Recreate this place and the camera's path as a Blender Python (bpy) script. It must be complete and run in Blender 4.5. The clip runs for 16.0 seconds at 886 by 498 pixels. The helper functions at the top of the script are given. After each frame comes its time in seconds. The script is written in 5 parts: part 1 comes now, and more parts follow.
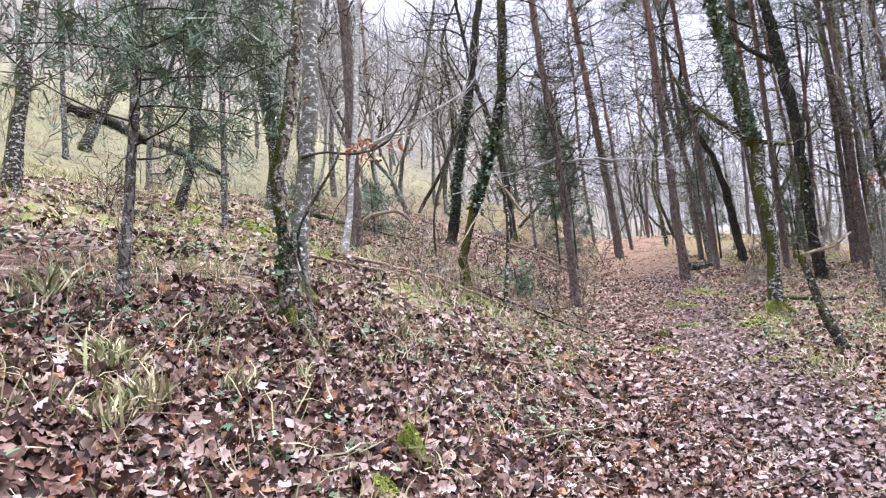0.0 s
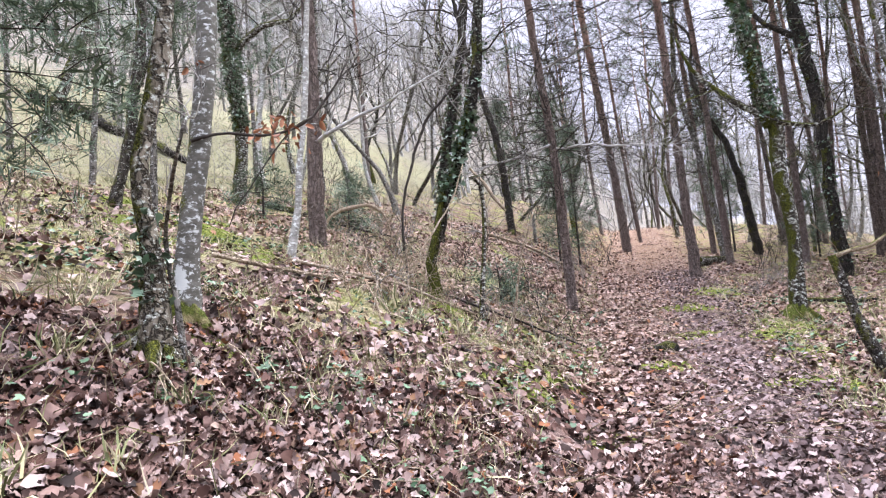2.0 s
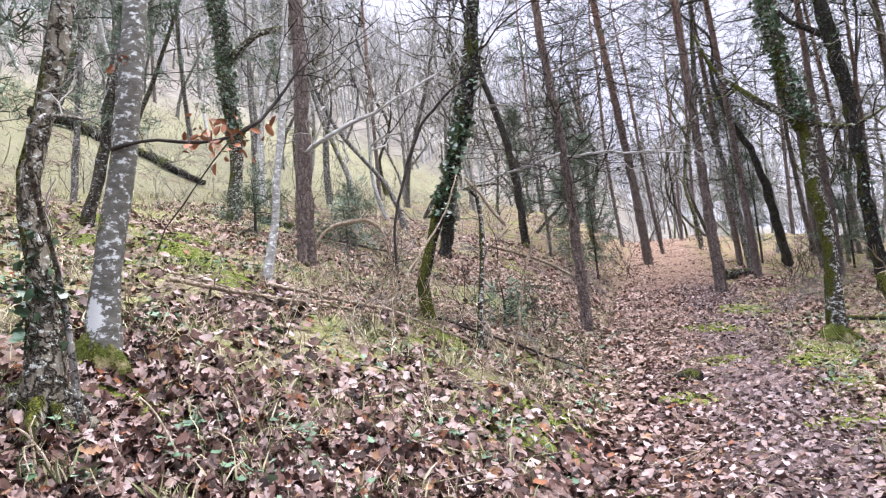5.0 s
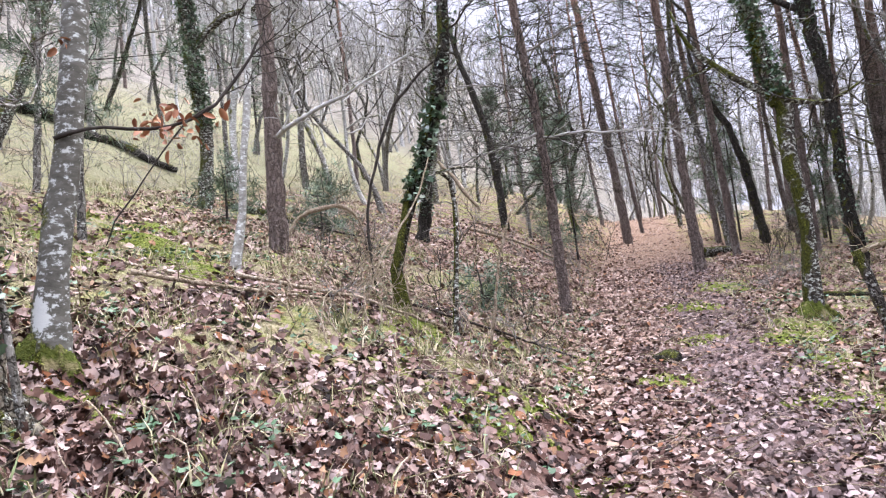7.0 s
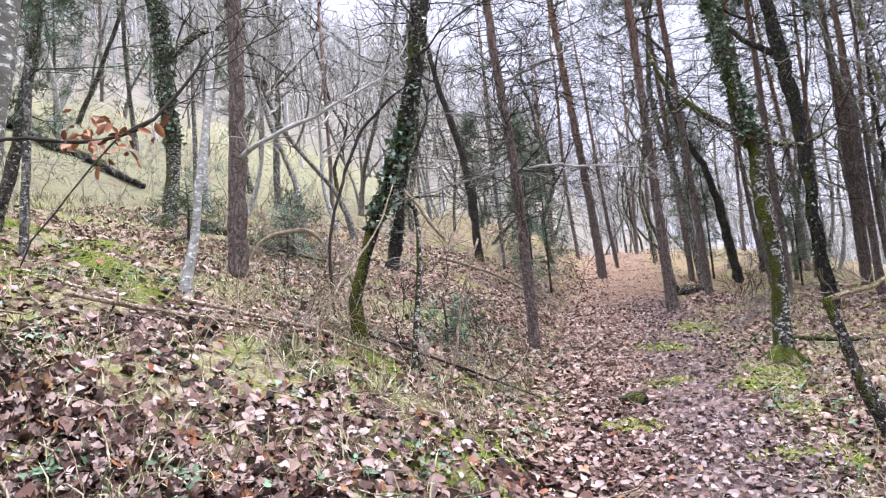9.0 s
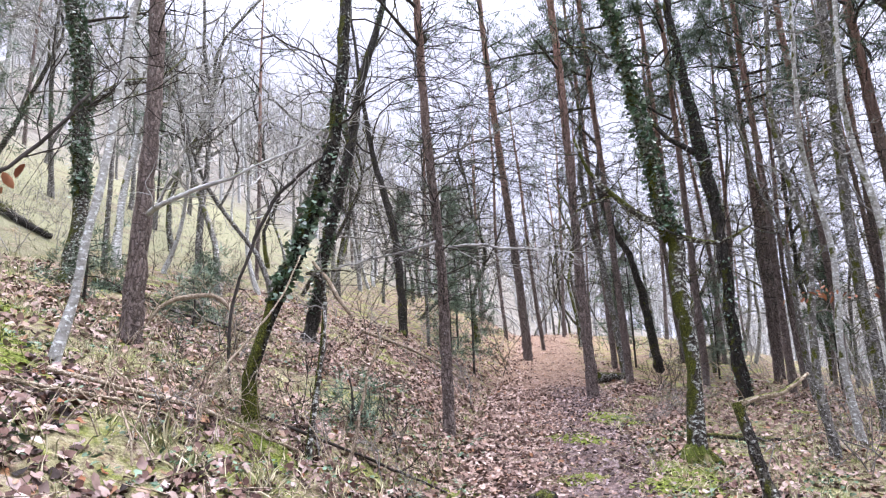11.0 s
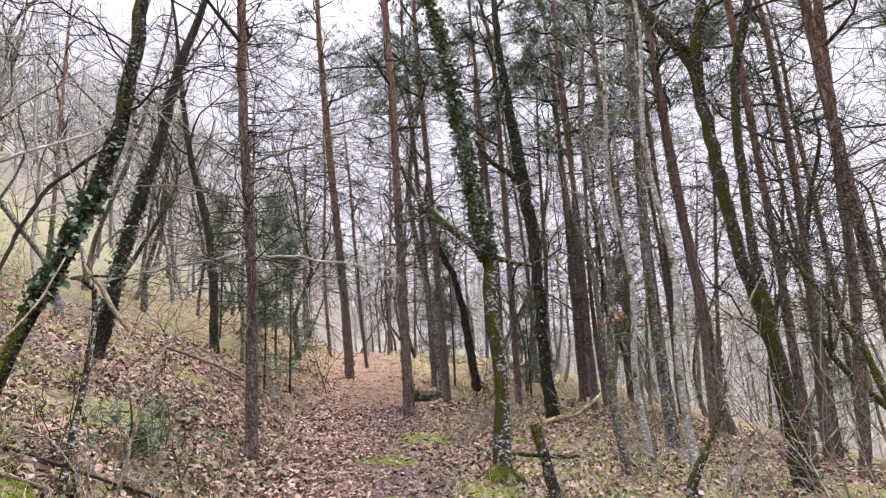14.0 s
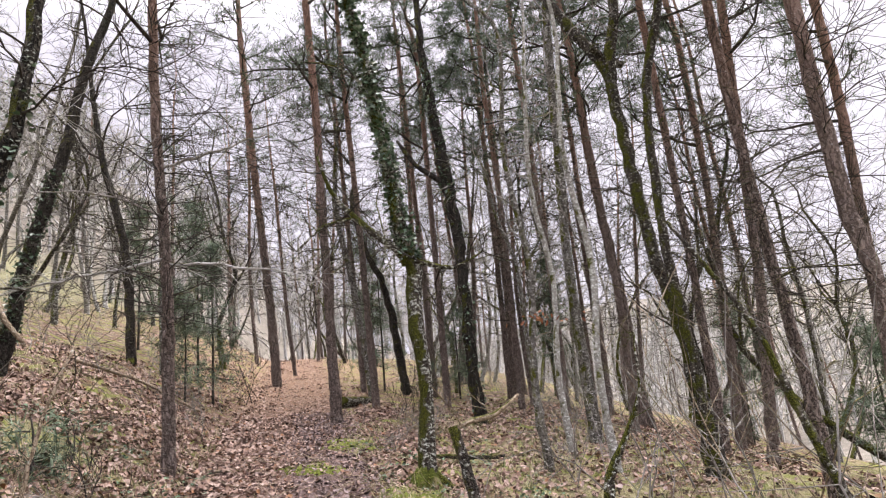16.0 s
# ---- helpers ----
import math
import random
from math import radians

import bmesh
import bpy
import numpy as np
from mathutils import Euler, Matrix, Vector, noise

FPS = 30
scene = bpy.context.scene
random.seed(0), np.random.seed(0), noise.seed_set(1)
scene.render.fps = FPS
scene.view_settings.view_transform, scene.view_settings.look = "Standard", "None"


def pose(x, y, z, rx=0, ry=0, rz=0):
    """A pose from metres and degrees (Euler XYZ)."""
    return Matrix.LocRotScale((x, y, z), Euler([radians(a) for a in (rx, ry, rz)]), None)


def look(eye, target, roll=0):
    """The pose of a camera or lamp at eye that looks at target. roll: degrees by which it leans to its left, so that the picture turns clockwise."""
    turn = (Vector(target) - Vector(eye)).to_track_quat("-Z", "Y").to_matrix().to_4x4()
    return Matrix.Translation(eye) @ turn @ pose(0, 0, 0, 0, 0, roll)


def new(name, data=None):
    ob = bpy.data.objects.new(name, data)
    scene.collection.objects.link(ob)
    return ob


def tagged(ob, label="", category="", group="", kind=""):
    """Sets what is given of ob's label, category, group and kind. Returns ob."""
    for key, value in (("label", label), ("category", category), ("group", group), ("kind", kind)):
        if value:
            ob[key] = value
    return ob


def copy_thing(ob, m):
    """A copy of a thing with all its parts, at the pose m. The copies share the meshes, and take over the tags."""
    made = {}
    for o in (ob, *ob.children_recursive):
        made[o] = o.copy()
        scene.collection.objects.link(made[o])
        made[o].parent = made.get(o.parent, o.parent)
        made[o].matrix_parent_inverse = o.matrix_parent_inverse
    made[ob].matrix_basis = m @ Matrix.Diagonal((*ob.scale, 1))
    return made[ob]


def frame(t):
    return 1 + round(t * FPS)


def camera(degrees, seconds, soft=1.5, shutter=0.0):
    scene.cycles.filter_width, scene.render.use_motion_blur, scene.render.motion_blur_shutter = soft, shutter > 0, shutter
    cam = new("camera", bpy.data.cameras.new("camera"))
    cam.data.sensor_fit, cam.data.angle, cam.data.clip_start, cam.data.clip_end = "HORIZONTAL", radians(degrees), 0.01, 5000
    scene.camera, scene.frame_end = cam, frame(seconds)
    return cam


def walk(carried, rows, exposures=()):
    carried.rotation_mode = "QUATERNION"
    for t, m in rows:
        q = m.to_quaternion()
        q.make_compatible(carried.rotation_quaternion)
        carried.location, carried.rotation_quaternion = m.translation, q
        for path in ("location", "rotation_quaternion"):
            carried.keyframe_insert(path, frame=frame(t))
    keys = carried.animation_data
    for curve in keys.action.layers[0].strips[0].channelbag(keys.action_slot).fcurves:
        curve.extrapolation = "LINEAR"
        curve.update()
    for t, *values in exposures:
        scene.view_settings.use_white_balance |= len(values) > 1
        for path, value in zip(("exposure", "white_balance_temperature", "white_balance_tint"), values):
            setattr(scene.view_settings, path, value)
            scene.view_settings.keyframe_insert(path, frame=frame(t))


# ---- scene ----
cam = camera(66.3, 16.0, soft=1.2)
PATH = [
    (0, (0.087, -0.055, 1.636), (0.074, 1.934, 1.845), -5.4),
    (0.5, (0.21, 0.216, 1.656), (0.214, 2.209, 1.832), -6.7),
    (1, (0.295, 0.584, 1.694), (0.302, 2.574, 1.898), -4.7),
    (1.5, (0.378, 0.829, 1.728), (0.387, 2.821, 1.908), -5.5),
    (2, (0.571, 1.129, 1.807), (0.521, 3.119, 1.995), -5.7),
    (2.5, (0.679, 1.39, 1.84), (0.626, 3.382, 2.015), -6.8),
    (3, (0.75, 1.645, 1.868), (0.631, 3.629, 2.086), -6.2),
    (3.5, (0.762, 1.709, 1.884), (0.623, 3.691, 2.117), -5.3),
    (4, (0.786, 1.749, 1.897), (0.653, 3.73, 2.137), -5.4),
    (6.5, (0.882, 1.939, 1.935), (0.809, 3.929, 2.121), -7.3),
    (7, (0.905, 1.975, 1.943), (0.84, 3.966, 2.116), -7.4),
    (7.5, (0.924, 2.025, 1.943), (0.857, 4.016, 2.117), -6.9),
    (8, (0.947, 2.081, 1.949), (0.89, 4.071, 2.138), -6.2),
    (10.5, (1.219, 2.393, 2.059), (1.371, 4.351, 2.44), -3.7),
    (11, (1.263, 2.465, 2.079), (1.472, 4.405, 2.518), -2.8),
    (11.5, (1.328, 2.554, 2.1), (1.622, 4.476, 2.572), -3.2),
    (12, (1.359, 2.619, 2.108), (1.741, 4.524, 2.585), -2.7),
    (12.5, (1.423, 2.671, 2.102), (1.884, 4.555, 2.591), -3.1),
    (13, (1.468, 2.706, 2.115), (2.008, 4.572, 2.594), -3.2),
    (13.5, (1.505, 2.713, 2.106), (2.123, 4.555, 2.579), -3.6),
    (14, (1.539, 2.739, 2.109), (2.222, 4.561, 2.57), -3.4),
    (14.5, (1.561, 2.722, 2.104), (2.305, 4.521, 2.563), -3.7),
    (15, (1.59, 2.724, 2.105), (2.39, 4.501, 2.555), -4.3),
    (15.5, (1.615, 2.707, 2.112), (2.46, 4.464, 2.561), -5.1),
    (16, (1.643, 2.707, 2.107), (2.512, 4.449, 2.562), -5.7),
]
walk(cam, [(t, look(eye, target, roll)) for t, eye, target, roll in PATH], [(0.0, 1.74, 6450, 10), (8.0, 1.72, 6450, 10), (10.5, 1.8, 6250, 10), (12.0, 1.68, 6550, 10), (13.5, 1.57, 7000, 10), (16.0, 1.47, 7350, 10)])
SKY = 0.1

# ---- light and sky: bright overcast winter day ----
world = bpy.data.worlds.new("overcast_sky")
scene.world = world
world.use_nodes = True
wn = world.node_tree
wn.nodes.clear()
sky = wn.nodes.new("ShaderNodeTexSky")
sky.sky_type = "NISHITA"
sky.sun_disc = False
sky.sun_elevation, sky.sun_rotation = radians(60), radians(60)
sky.dust_density, sky.air_density = 4.0, 1.0
grey = wn.nodes.new("ShaderNodeHueSaturation")
grey.inputs["Saturation"].default_value = 0.22
cloud = wn.nodes.new("ShaderNodeMixRGB")
cloud.inputs[0].default_value = 0.75
cloud.inputs[2].default_value = (8.5, 8.6, 11.2, 1)
back = wn.nodes.new("ShaderNodeBackground")
back.inputs["Strength"].default_value = SKY
wout = wn.nodes.new("ShaderNodeOutputWorld")
wn.links.new(sky.outputs[0], grey.inputs["Color"])
wn.links.new(grey.outputs[0], cloud.inputs[1])
# an overcast sky is some times brighter overhead than at the horizon
toward = wn.nodes.new("ShaderNodeTexCoord")
parts = wn.nodes.new("ShaderNodeSeparateXYZ")
grade = wn.nodes.new("ShaderNodeMapRange")
grade.inputs["From Min"].default_value, grade.inputs["From Max"].default_value = 0.5, 1.0
grade.inputs["To Min"].default_value, grade.inputs["To Max"].default_value = 0.47, 4.3
gain = wn.nodes.new("ShaderNodeVectorMath")
gain.operation = "SCALE"
wn.links.new(toward.outputs["Generated"], parts.inputs[0])
wn.links.new(parts.outputs["Z"], grade.inputs["Value"])
wn.links.new(cloud.outputs[0], gain.inputs[0])
wn.links.new(grade.outputs[0], gain.inputs["Scale"])
wn.links.new(gain.outputs[0], back.inputs["Color"])
wn.links.new(back.outputs[0], wout.inputs["Surface"])
sun = new("sun", bpy.data.lights.new("sun", "SUN"))
sun.data.energy, sun.data.angle, sun.data.color = 1.5, radians(60), (1.0, 0.94, 0.86)
sun.matrix_world = look((0, 0, 30), (-10, -6, 0))


# ---- materials ----
def ramp_node(nt, stops, fac=None):
    n = nt.nodes.new("ShaderNodeValToRGB")
    while len(n.color_ramp.elements) < len(stops):
        n.color_ramp.elements.new(0.5)
    for e, (p, c) in zip(n.color_ramp.elements, stops):
        e.position, e.color = p, (*c, 1)
    if fac is not None:
        nt.links.new(fac, n.inputs[0])
    return n


def base_material(name, rough=0.9):
    m = bpy.data.materials.new(name)
    m.use_nodes = True
    nt = m.node_tree
    b = nt.nodes["Principled BSDF"]
    b.inputs["Roughness"].default_value = rough
    b.inputs["Specular IOR Level"].default_value = 0.12
    return m, nt, b


def noise_node(nt, vec, scale, detail=4.0, rough=0.6):
    n = nt.nodes.new("ShaderNodeTexNoise")
    n.inputs["Scale"].default_value, n.inputs["Detail"].default_value, n.inputs["Roughness"].default_value = scale, detail, rough
    if vec is not None:
        nt.links.new(vec, n.inputs["Vector"])
    return n


def mix_node(nt, fac, a, b, mode="MIX"):
    n = nt.nodes.new("ShaderNodeMixRGB")
    n.blend_type = mode
    for sock, v in ((n.inputs[0], fac), (n.inputs[1], a), (n.inputs[2], b)):
        if isinstance(v, (int, float)):
            sock.default_value = v
        elif isinstance(v, tuple):
            sock.default_value = (*v, 1)
        else:
            nt.links.new(v, sock)
    return n.outputs[0]


def math_node(nt, op, a, b=0.0, c=0.0):
    n = nt.nodes.new("ShaderNodeMath")
    n.operation = op
    for sock, v in zip(n.inputs, (a, b, c)):
        if isinstance(v, (int, float)):
            sock.default_value = v
        else:
            nt.links.new(v, sock)
    return n.outputs[0]


def step_node(nt, v, lo, hi):
    n = nt.nodes.new("ShaderNodeMapRange")
    n.inputs["From Min"].default_value, n.inputs["From Max"].default_value = lo, hi
    n.interpolation_type = "SMOOTHSTEP"
    nt.links.new(v, n.inputs["Value"])
    return n.outputs[0]


def bump_node(nt, b, height, strength, dist):
    n = nt.nodes.new("ShaderNodeBump")
    n.inputs["Strength"].default_value, n.inputs["Distance"].default_value = strength, dist
    nt.links.new(height, n.inputs["Height"])
    nt.links.new(n.outputs[0], b.inputs["Normal"])


def stretched(nt, sx, sy, sz):
    g = nt.nodes.new("ShaderNodeTexCoord")
    mp = nt.nodes.new("ShaderNodeMapping")
    mp.inputs["Scale"].default_value = (sx, sy, sz)
    nt.links.new(g.outputs["Object"], mp.inputs["Vector"])
    return mp.outputs[0]


def bark(name, dark, mid, pale, lichen, lichen_amount, moss_amount, squash, grain, relief, plates=0.0, patch=None, upper=None, foot=None):
    """Bark with vertical furrows (squash < 1 makes rings), lichen blotches and moss on one side and towards the foot."""
    m, nt, b = base_material(name, 0.92)
    v = stretched(nt, 1, 1, squash)
    n1 = noise_node(nt, v, grain, 6, 0.65)
    col = ramp_node(nt, [(0.25, dark), (0.5, mid), (0.75, pale)], n1.outputs[0]).outputs[0]
    o = stretched(nt, 1, 1, 1)
    crack = None
    if plates:
        bent = mix_node(nt, 0.12, stretched(nt, 1, 1, 0.3), noise_node(nt, o, 12, 3, 0.6).outputs["Color"])
        cell = nt.nodes.new("ShaderNodeTexVoronoi")
        cell.feature = "DISTANCE_TO_EDGE"
        cell.inputs["Scale"].default_value = plates
        nt.links.new(bent, cell.inputs["Vector"])
        crack = step_node(nt, cell.outputs[0], 0.0, 0.16)
        col = mix_node(nt, crack, dark, col)
    tone = nt.nodes.new("ShaderNodeObjectInfo")
    col = mix_node(nt, math_node(nt, "MULTIPLY", tone.outputs["Random"], 0.45), col, mid)
    n2 = noise_node(nt, stretched(nt, 1, 1, 1.6), 22, 5, 0.7)
    col = mix_node(nt, step_node(nt, n2.outputs[0], 0.62 - 0.25 * lichen_amount, 0.72 - 0.22 * lichen_amount), col, lichen)
    if upper:
        high = nt.nodes.new("ShaderNodeSeparateXYZ")
        nt.links.new(o, high.inputs[0])
        col = mix_node(nt, math_node(nt, "MULTIPLY", step_node(nt, high.outputs["Z"], 3.0, 8.0), 0.6), col, mix_node(nt, n1.outputs[0], dark, upper))
    if patch:
        far = nt.nodes.new("ShaderNodeVectorMath")
        far.operation = "DISTANCE"
        nt.links.new(stretched(nt, 1, 1, 0.5), far.inputs[0])
        far.inputs[1].default_value = (patch[0], patch[1], patch[2] * 0.5)
        rim = math_node(nt, "MULTIPLY_ADD", noise_node(nt, o, 26, 5, 0.75).outputs[0], 0.13, far.outputs["Value"])
        col = mix_node(nt, step_node(nt, rim, patch[3], patch[3] + 0.012), lichen, col)
    n3 = noise_node(nt, o, 3.2, 6, 0.7)
    geo = nt.nodes.new("ShaderNodeNewGeometry")
    sep = nt.nodes.new("ShaderNodeSeparateXYZ")
    nt.links.new(geo.outputs["Normal"], sep.inputs[0])
    side = math_node(nt, "MULTIPLY_ADD", sep.outputs["X"], -0.10, math_node(nt, "MULTIPLY", sep.outputs["Z"], 0.18))
    if foot:
        amount, reach = foot
        low = nt.nodes.new("ShaderNodeSeparateXYZ")
        nt.links.new(o, low.inputs[0])
        side = math_node(nt, "MULTIPLY_ADD", step_node(nt, low.outputs["Z"], reach, 0.1), amount, side)
    mo = step_node(nt, math_node(nt, "ADD", n3.outputs[0], side), 0.68 - 0.3 * moss_amount, 0.78 - 0.3 * moss_amount)
    fuzz = noise_node(nt, o, 90, 3, 0.7)
    green = ramp_node(nt, [(0.32, (0.008, 0.012, 0.003)), (0.5, (0.045, 0.05, 0.009)), (0.7, (0.17, 0.17, 0.025))], fuzz.outputs[0]).outputs[0]
    col = mix_node(nt, mo, col, green)
    nt.links.new(col, b.inputs["Base Color"])
    h = math_node(nt, "ADD", n1.outputs[0], math_node(nt, "MULTIPLY", n2.outputs[0], 0.25))
    if crack is not None:
        h = math_node(nt, "ADD", h, crack)
    bump_node(nt, b, h, 0.9, relief)
    return m


OAK_BARK = bark("mossy_oak_bark", (0.01, 0.008, 0.007), (0.06, 0.052, 0.042), (0.17, 0.152, 0.125), (0.42, 0.43, 0.38), 0.3, 0.5, 0.25, 22, 0.03, 22)
OAK_MOSSY = bark("moss_covered_bark", (0.009, 0.007, 0.006), (0.06, 0.05, 0.038), (0.19, 0.17, 0.135), (0.5, 0.52, 0.46), 0.5, 0.6, 0.25, 22, 0.03, 24)
ROUGH_BARK = bark("rough_lichened_bark", (0.02, 0.016, 0.012), (0.16, 0.14, 0.105), (0.34, 0.31, 0.25), (0.5, 0.52, 0.46), 0.35, 0.55, 0.25, 22, 0.03, 20)
DARK_MOSSY = bark("dark_mossy_bark", (0.006, 0.005, 0.004), (0.03, 0.026, 0.02), (0.1, 0.088, 0.07), (0.36, 0.38, 0.33), 0.3, 0.4, 0.25, 22, 0.03, 22, foot=(0.3, 1.6))
DARK_BARK = bark("dark_wet_bark", (0.008, 0.007, 0.006), (0.034, 0.03, 0.025), (0.09, 0.08, 0.068), (0.24, 0.25, 0.21), 0.1, 0.3, 0.3, 20, 0.025, 20)
PINE_BARK = bark("scots_pine_bark", (0.034, 0.026, 0.022), (0.165, 0.13, 0.113), (0.32, 0.265, 0.238), (0.36, 0.35, 0.32), 0.1, 0.0, 0.3, 26, 0.03, 24, upper=(0.5, 0.27, 0.18))
BEECH_BARK = bark("grey_lichened_bark", (0.04, 0.037, 0.03), (0.095, 0.092, 0.078), (0.165, 0.16, 0.142), (0.46, 0.48, 0.46), 0.38, 0.32, 2.2, 12, 0.004, patch=(0.005, -0.08, 0.25, 0.105), foot=(0.13, 0.42))
PALE_BARK = bark("pale_birch_bark", (0.06, 0.055, 0.045), (0.24, 0.235, 0.21), (0.44, 0.435, 0.4), (0.58, 0.6, 0.57), 0.4, 0.3, 1.5, 20, 0.006)
GREY_BARK = bark("grey_woodland_bark", (0.03, 0.027, 0.023), (0.13, 0.122, 0.105), (0.31, 0.298, 0.27), (0.45, 0.46, 0.43), 0.35, 0.36, 0.35, 18, 0.015, 18)
TWIG_GREY = bark("grey_twig_bark", (0.07, 0.063, 0.058), (0.18, 0.168, 0.155), (0.33, 0.312, 0.29), (0.4, 0.42, 0.37), 0.15, 0.12, 1, 8, 0.003)
TWIG_DARK = bark("dark_twig_bark", (0.01, 0.008, 0.007), (0.034, 0.029, 0.025), (0.085, 0.074, 0.066), (0.3, 0.3, 0.28), 0.0, 0.1, 1, 10, 0.003)
# light grey of lichened boughs; on distant trees it paints aerial haze
TWIG_PALE = bark("pale_lichened_hazy_twigs", (0.15, 0.145, 0.14), (0.34, 0.335, 0.32), (0.5, 0.495, 0.475), (0.45, 0.48, 0.42), 0.25, 0.12, 1, 8, 0.003)
DEAD_WOOD = bark("bleached_dead_wood", (0.12, 0.09, 0.06), (0.29, 0.235, 0.17), (0.46, 0.4, 0.31), (0.5, 0.5, 0.44), 0.15, 0.12, 0.3, 24, 0.006, 26)


def leaf_material(name, stops, rough, clear=0.35):
    m, nt, b = base_material(name, rough)
    b.inputs["Specular IOR Level"].default_value = clear
    g = nt.nodes.new("ShaderNodeNewGeometry")
    o = nt.nodes.new("ShaderNodeObjectInfo")
    pick = math_node(nt, "FRACT", math_node(nt, "ADD", g.outputs["Random Per Island"], o.outputs["Random"]))
    col = ramp_node(nt, stops, pick).outputs[0]
    tc = nt.nodes.new("ShaderNodeTexCoord")
    n = noise_node(nt, tc.outputs["Object"], 40, 3, 0.6)
    col = mix_node(nt, 0.35, col, ramp_node(nt, [(0.3, (0.3, 0.3, 0.3)), (0.7, (1.0, 1.0, 1.0))], n.outputs[0]).outputs[0], "MULTIPLY")
    nt.links.new(col, b.inputs["Base Color"])
    return m


LITTER_TONES = [(0.0, (0.012, 0.008, 0.006)), (0.2, (0.048, 0.023, 0.017)), (0.38, (0.108, 0.058, 0.044)), (0.56, (0.175, 0.112, 0.092)), (0.74, (0.255, 0.185, 0.162)), (0.9, (0.39, 0.31, 0.285)), (0.95, (0.22, 0.135, 0.075)), (1.0, (0.19, 0.07, 0.03))]
LITTER = leaf_material("wet_fallen_leaves", LITTER_TONES, 0.72, 0.18)
LITTER_DRY = leaf_material("dry_fallen_leaves", [(0.0, (0.05, 0.03, 0.022)), (0.25, (0.15, 0.092, 0.068)), (0.55, (0.26, 0.18, 0.142)), (0.85, (0.4, 0.31, 0.26)), (1.0, (0.24, 0.12, 0.06))], 0.75, 0.15)
TRODDEN = leaf_material("trodden_leaf_pieces", [(0.0, (0.03, 0.021, 0.019)), (0.35, (0.105, 0.072, 0.066)), (0.7, (0.185, 0.138, 0.13)), (1.0, (0.3, 0.24, 0.228))], 0.75, 0.15)
# green leaf tones; the palest stop paints sky glints into some leaves
IVY_LEAF = leaf_material("ivy_leaves", [(0.0, (0.022, 0.05, 0.022)), (0.5, (0.055, 0.11, 0.055)), (0.8, (0.12, 0.19, 0.115)), (1.0, (0.3, 0.36, 0.28))], 0.36, 0.55)
NEEDLES = leaf_material("pine_needles", [(0.0, (0.03, 0.06, 0.035)), (0.5, (0.075, 0.12, 0.07)), (1.0, (0.15, 0.2, 0.12))], 0.6)
GRASS = leaf_material("winter_grass", [(0.0, (0.1, 0.13, 0.05)), (0.35, (0.2, 0.21, 0.09)), (0.7, (0.38, 0.34, 0.19)), (1.0, (0.48, 0.43, 0.3))], 0.7)
DRY_LEAF = leaf_material("hanging_russet_leaves", [(0.0, (0.14, 0.045, 0.018)), (0.5, (0.27, 0.105, 0.045)), (1.0, (0.4, 0.19, 0.1))], 0.6)
HERB = leaf_material("small_green_herbs", [(0.0, (0.025, 0.06, 0.025)), (0.6, (0.06, 0.12, 0.055)), (1.0, (0.15, 0.23, 0.14))], 0.55)
MEADOW = leaf_material("pale_meadow_grass", [(0.0, (0.1, 0.105, 0.05)), (0.5, (0.19, 0.185, 0.105)), (1.0, (0.3, 0.28, 0.18))], 0.8)
MOSS = leaf_material("bright_cushion_moss", [(0.0, (0.07, 0.1, 0.014)), (0.5, (0.16, 0.195, 0.028)), (1.0, (0.29, 0.31, 0.06))], 0.9)


def moss_body(name, k):
    m, nt, b = base_material(name, 1.0)
    tc = nt.nodes.new("ShaderNodeTexCoord")
    n = noise_node(nt, tc.outputs["Object"], 70, 4, 0.7)
    w = noise_node(nt, tc.outputs["Object"], 6, 3, 0.6)
    col = ramp_node(nt, [(0.3, (0.05 * k, 0.07 * k, 0.012 * k)), (0.55, (0.16 * k, 0.19 * k, 0.035 * k)), (0.75, (0.29 * k, 0.32 * k, 0.07 * k))], n.outputs[0]).outputs[0]
    col = mix_node(nt, step_node(nt, w.outputs[0], 0.5, 0.65), col, (0.2, 0.17, 0.09))
    nt.links.new(col, b.inputs["Base Color"])
    bump_node(nt, b, n.outputs[0], 1.0, 0.02)
    return m


MOSS_BODY = moss_body("moss_body", 0.75)
MOSS_DARK = moss_body("dark_foot_moss", 0.45)


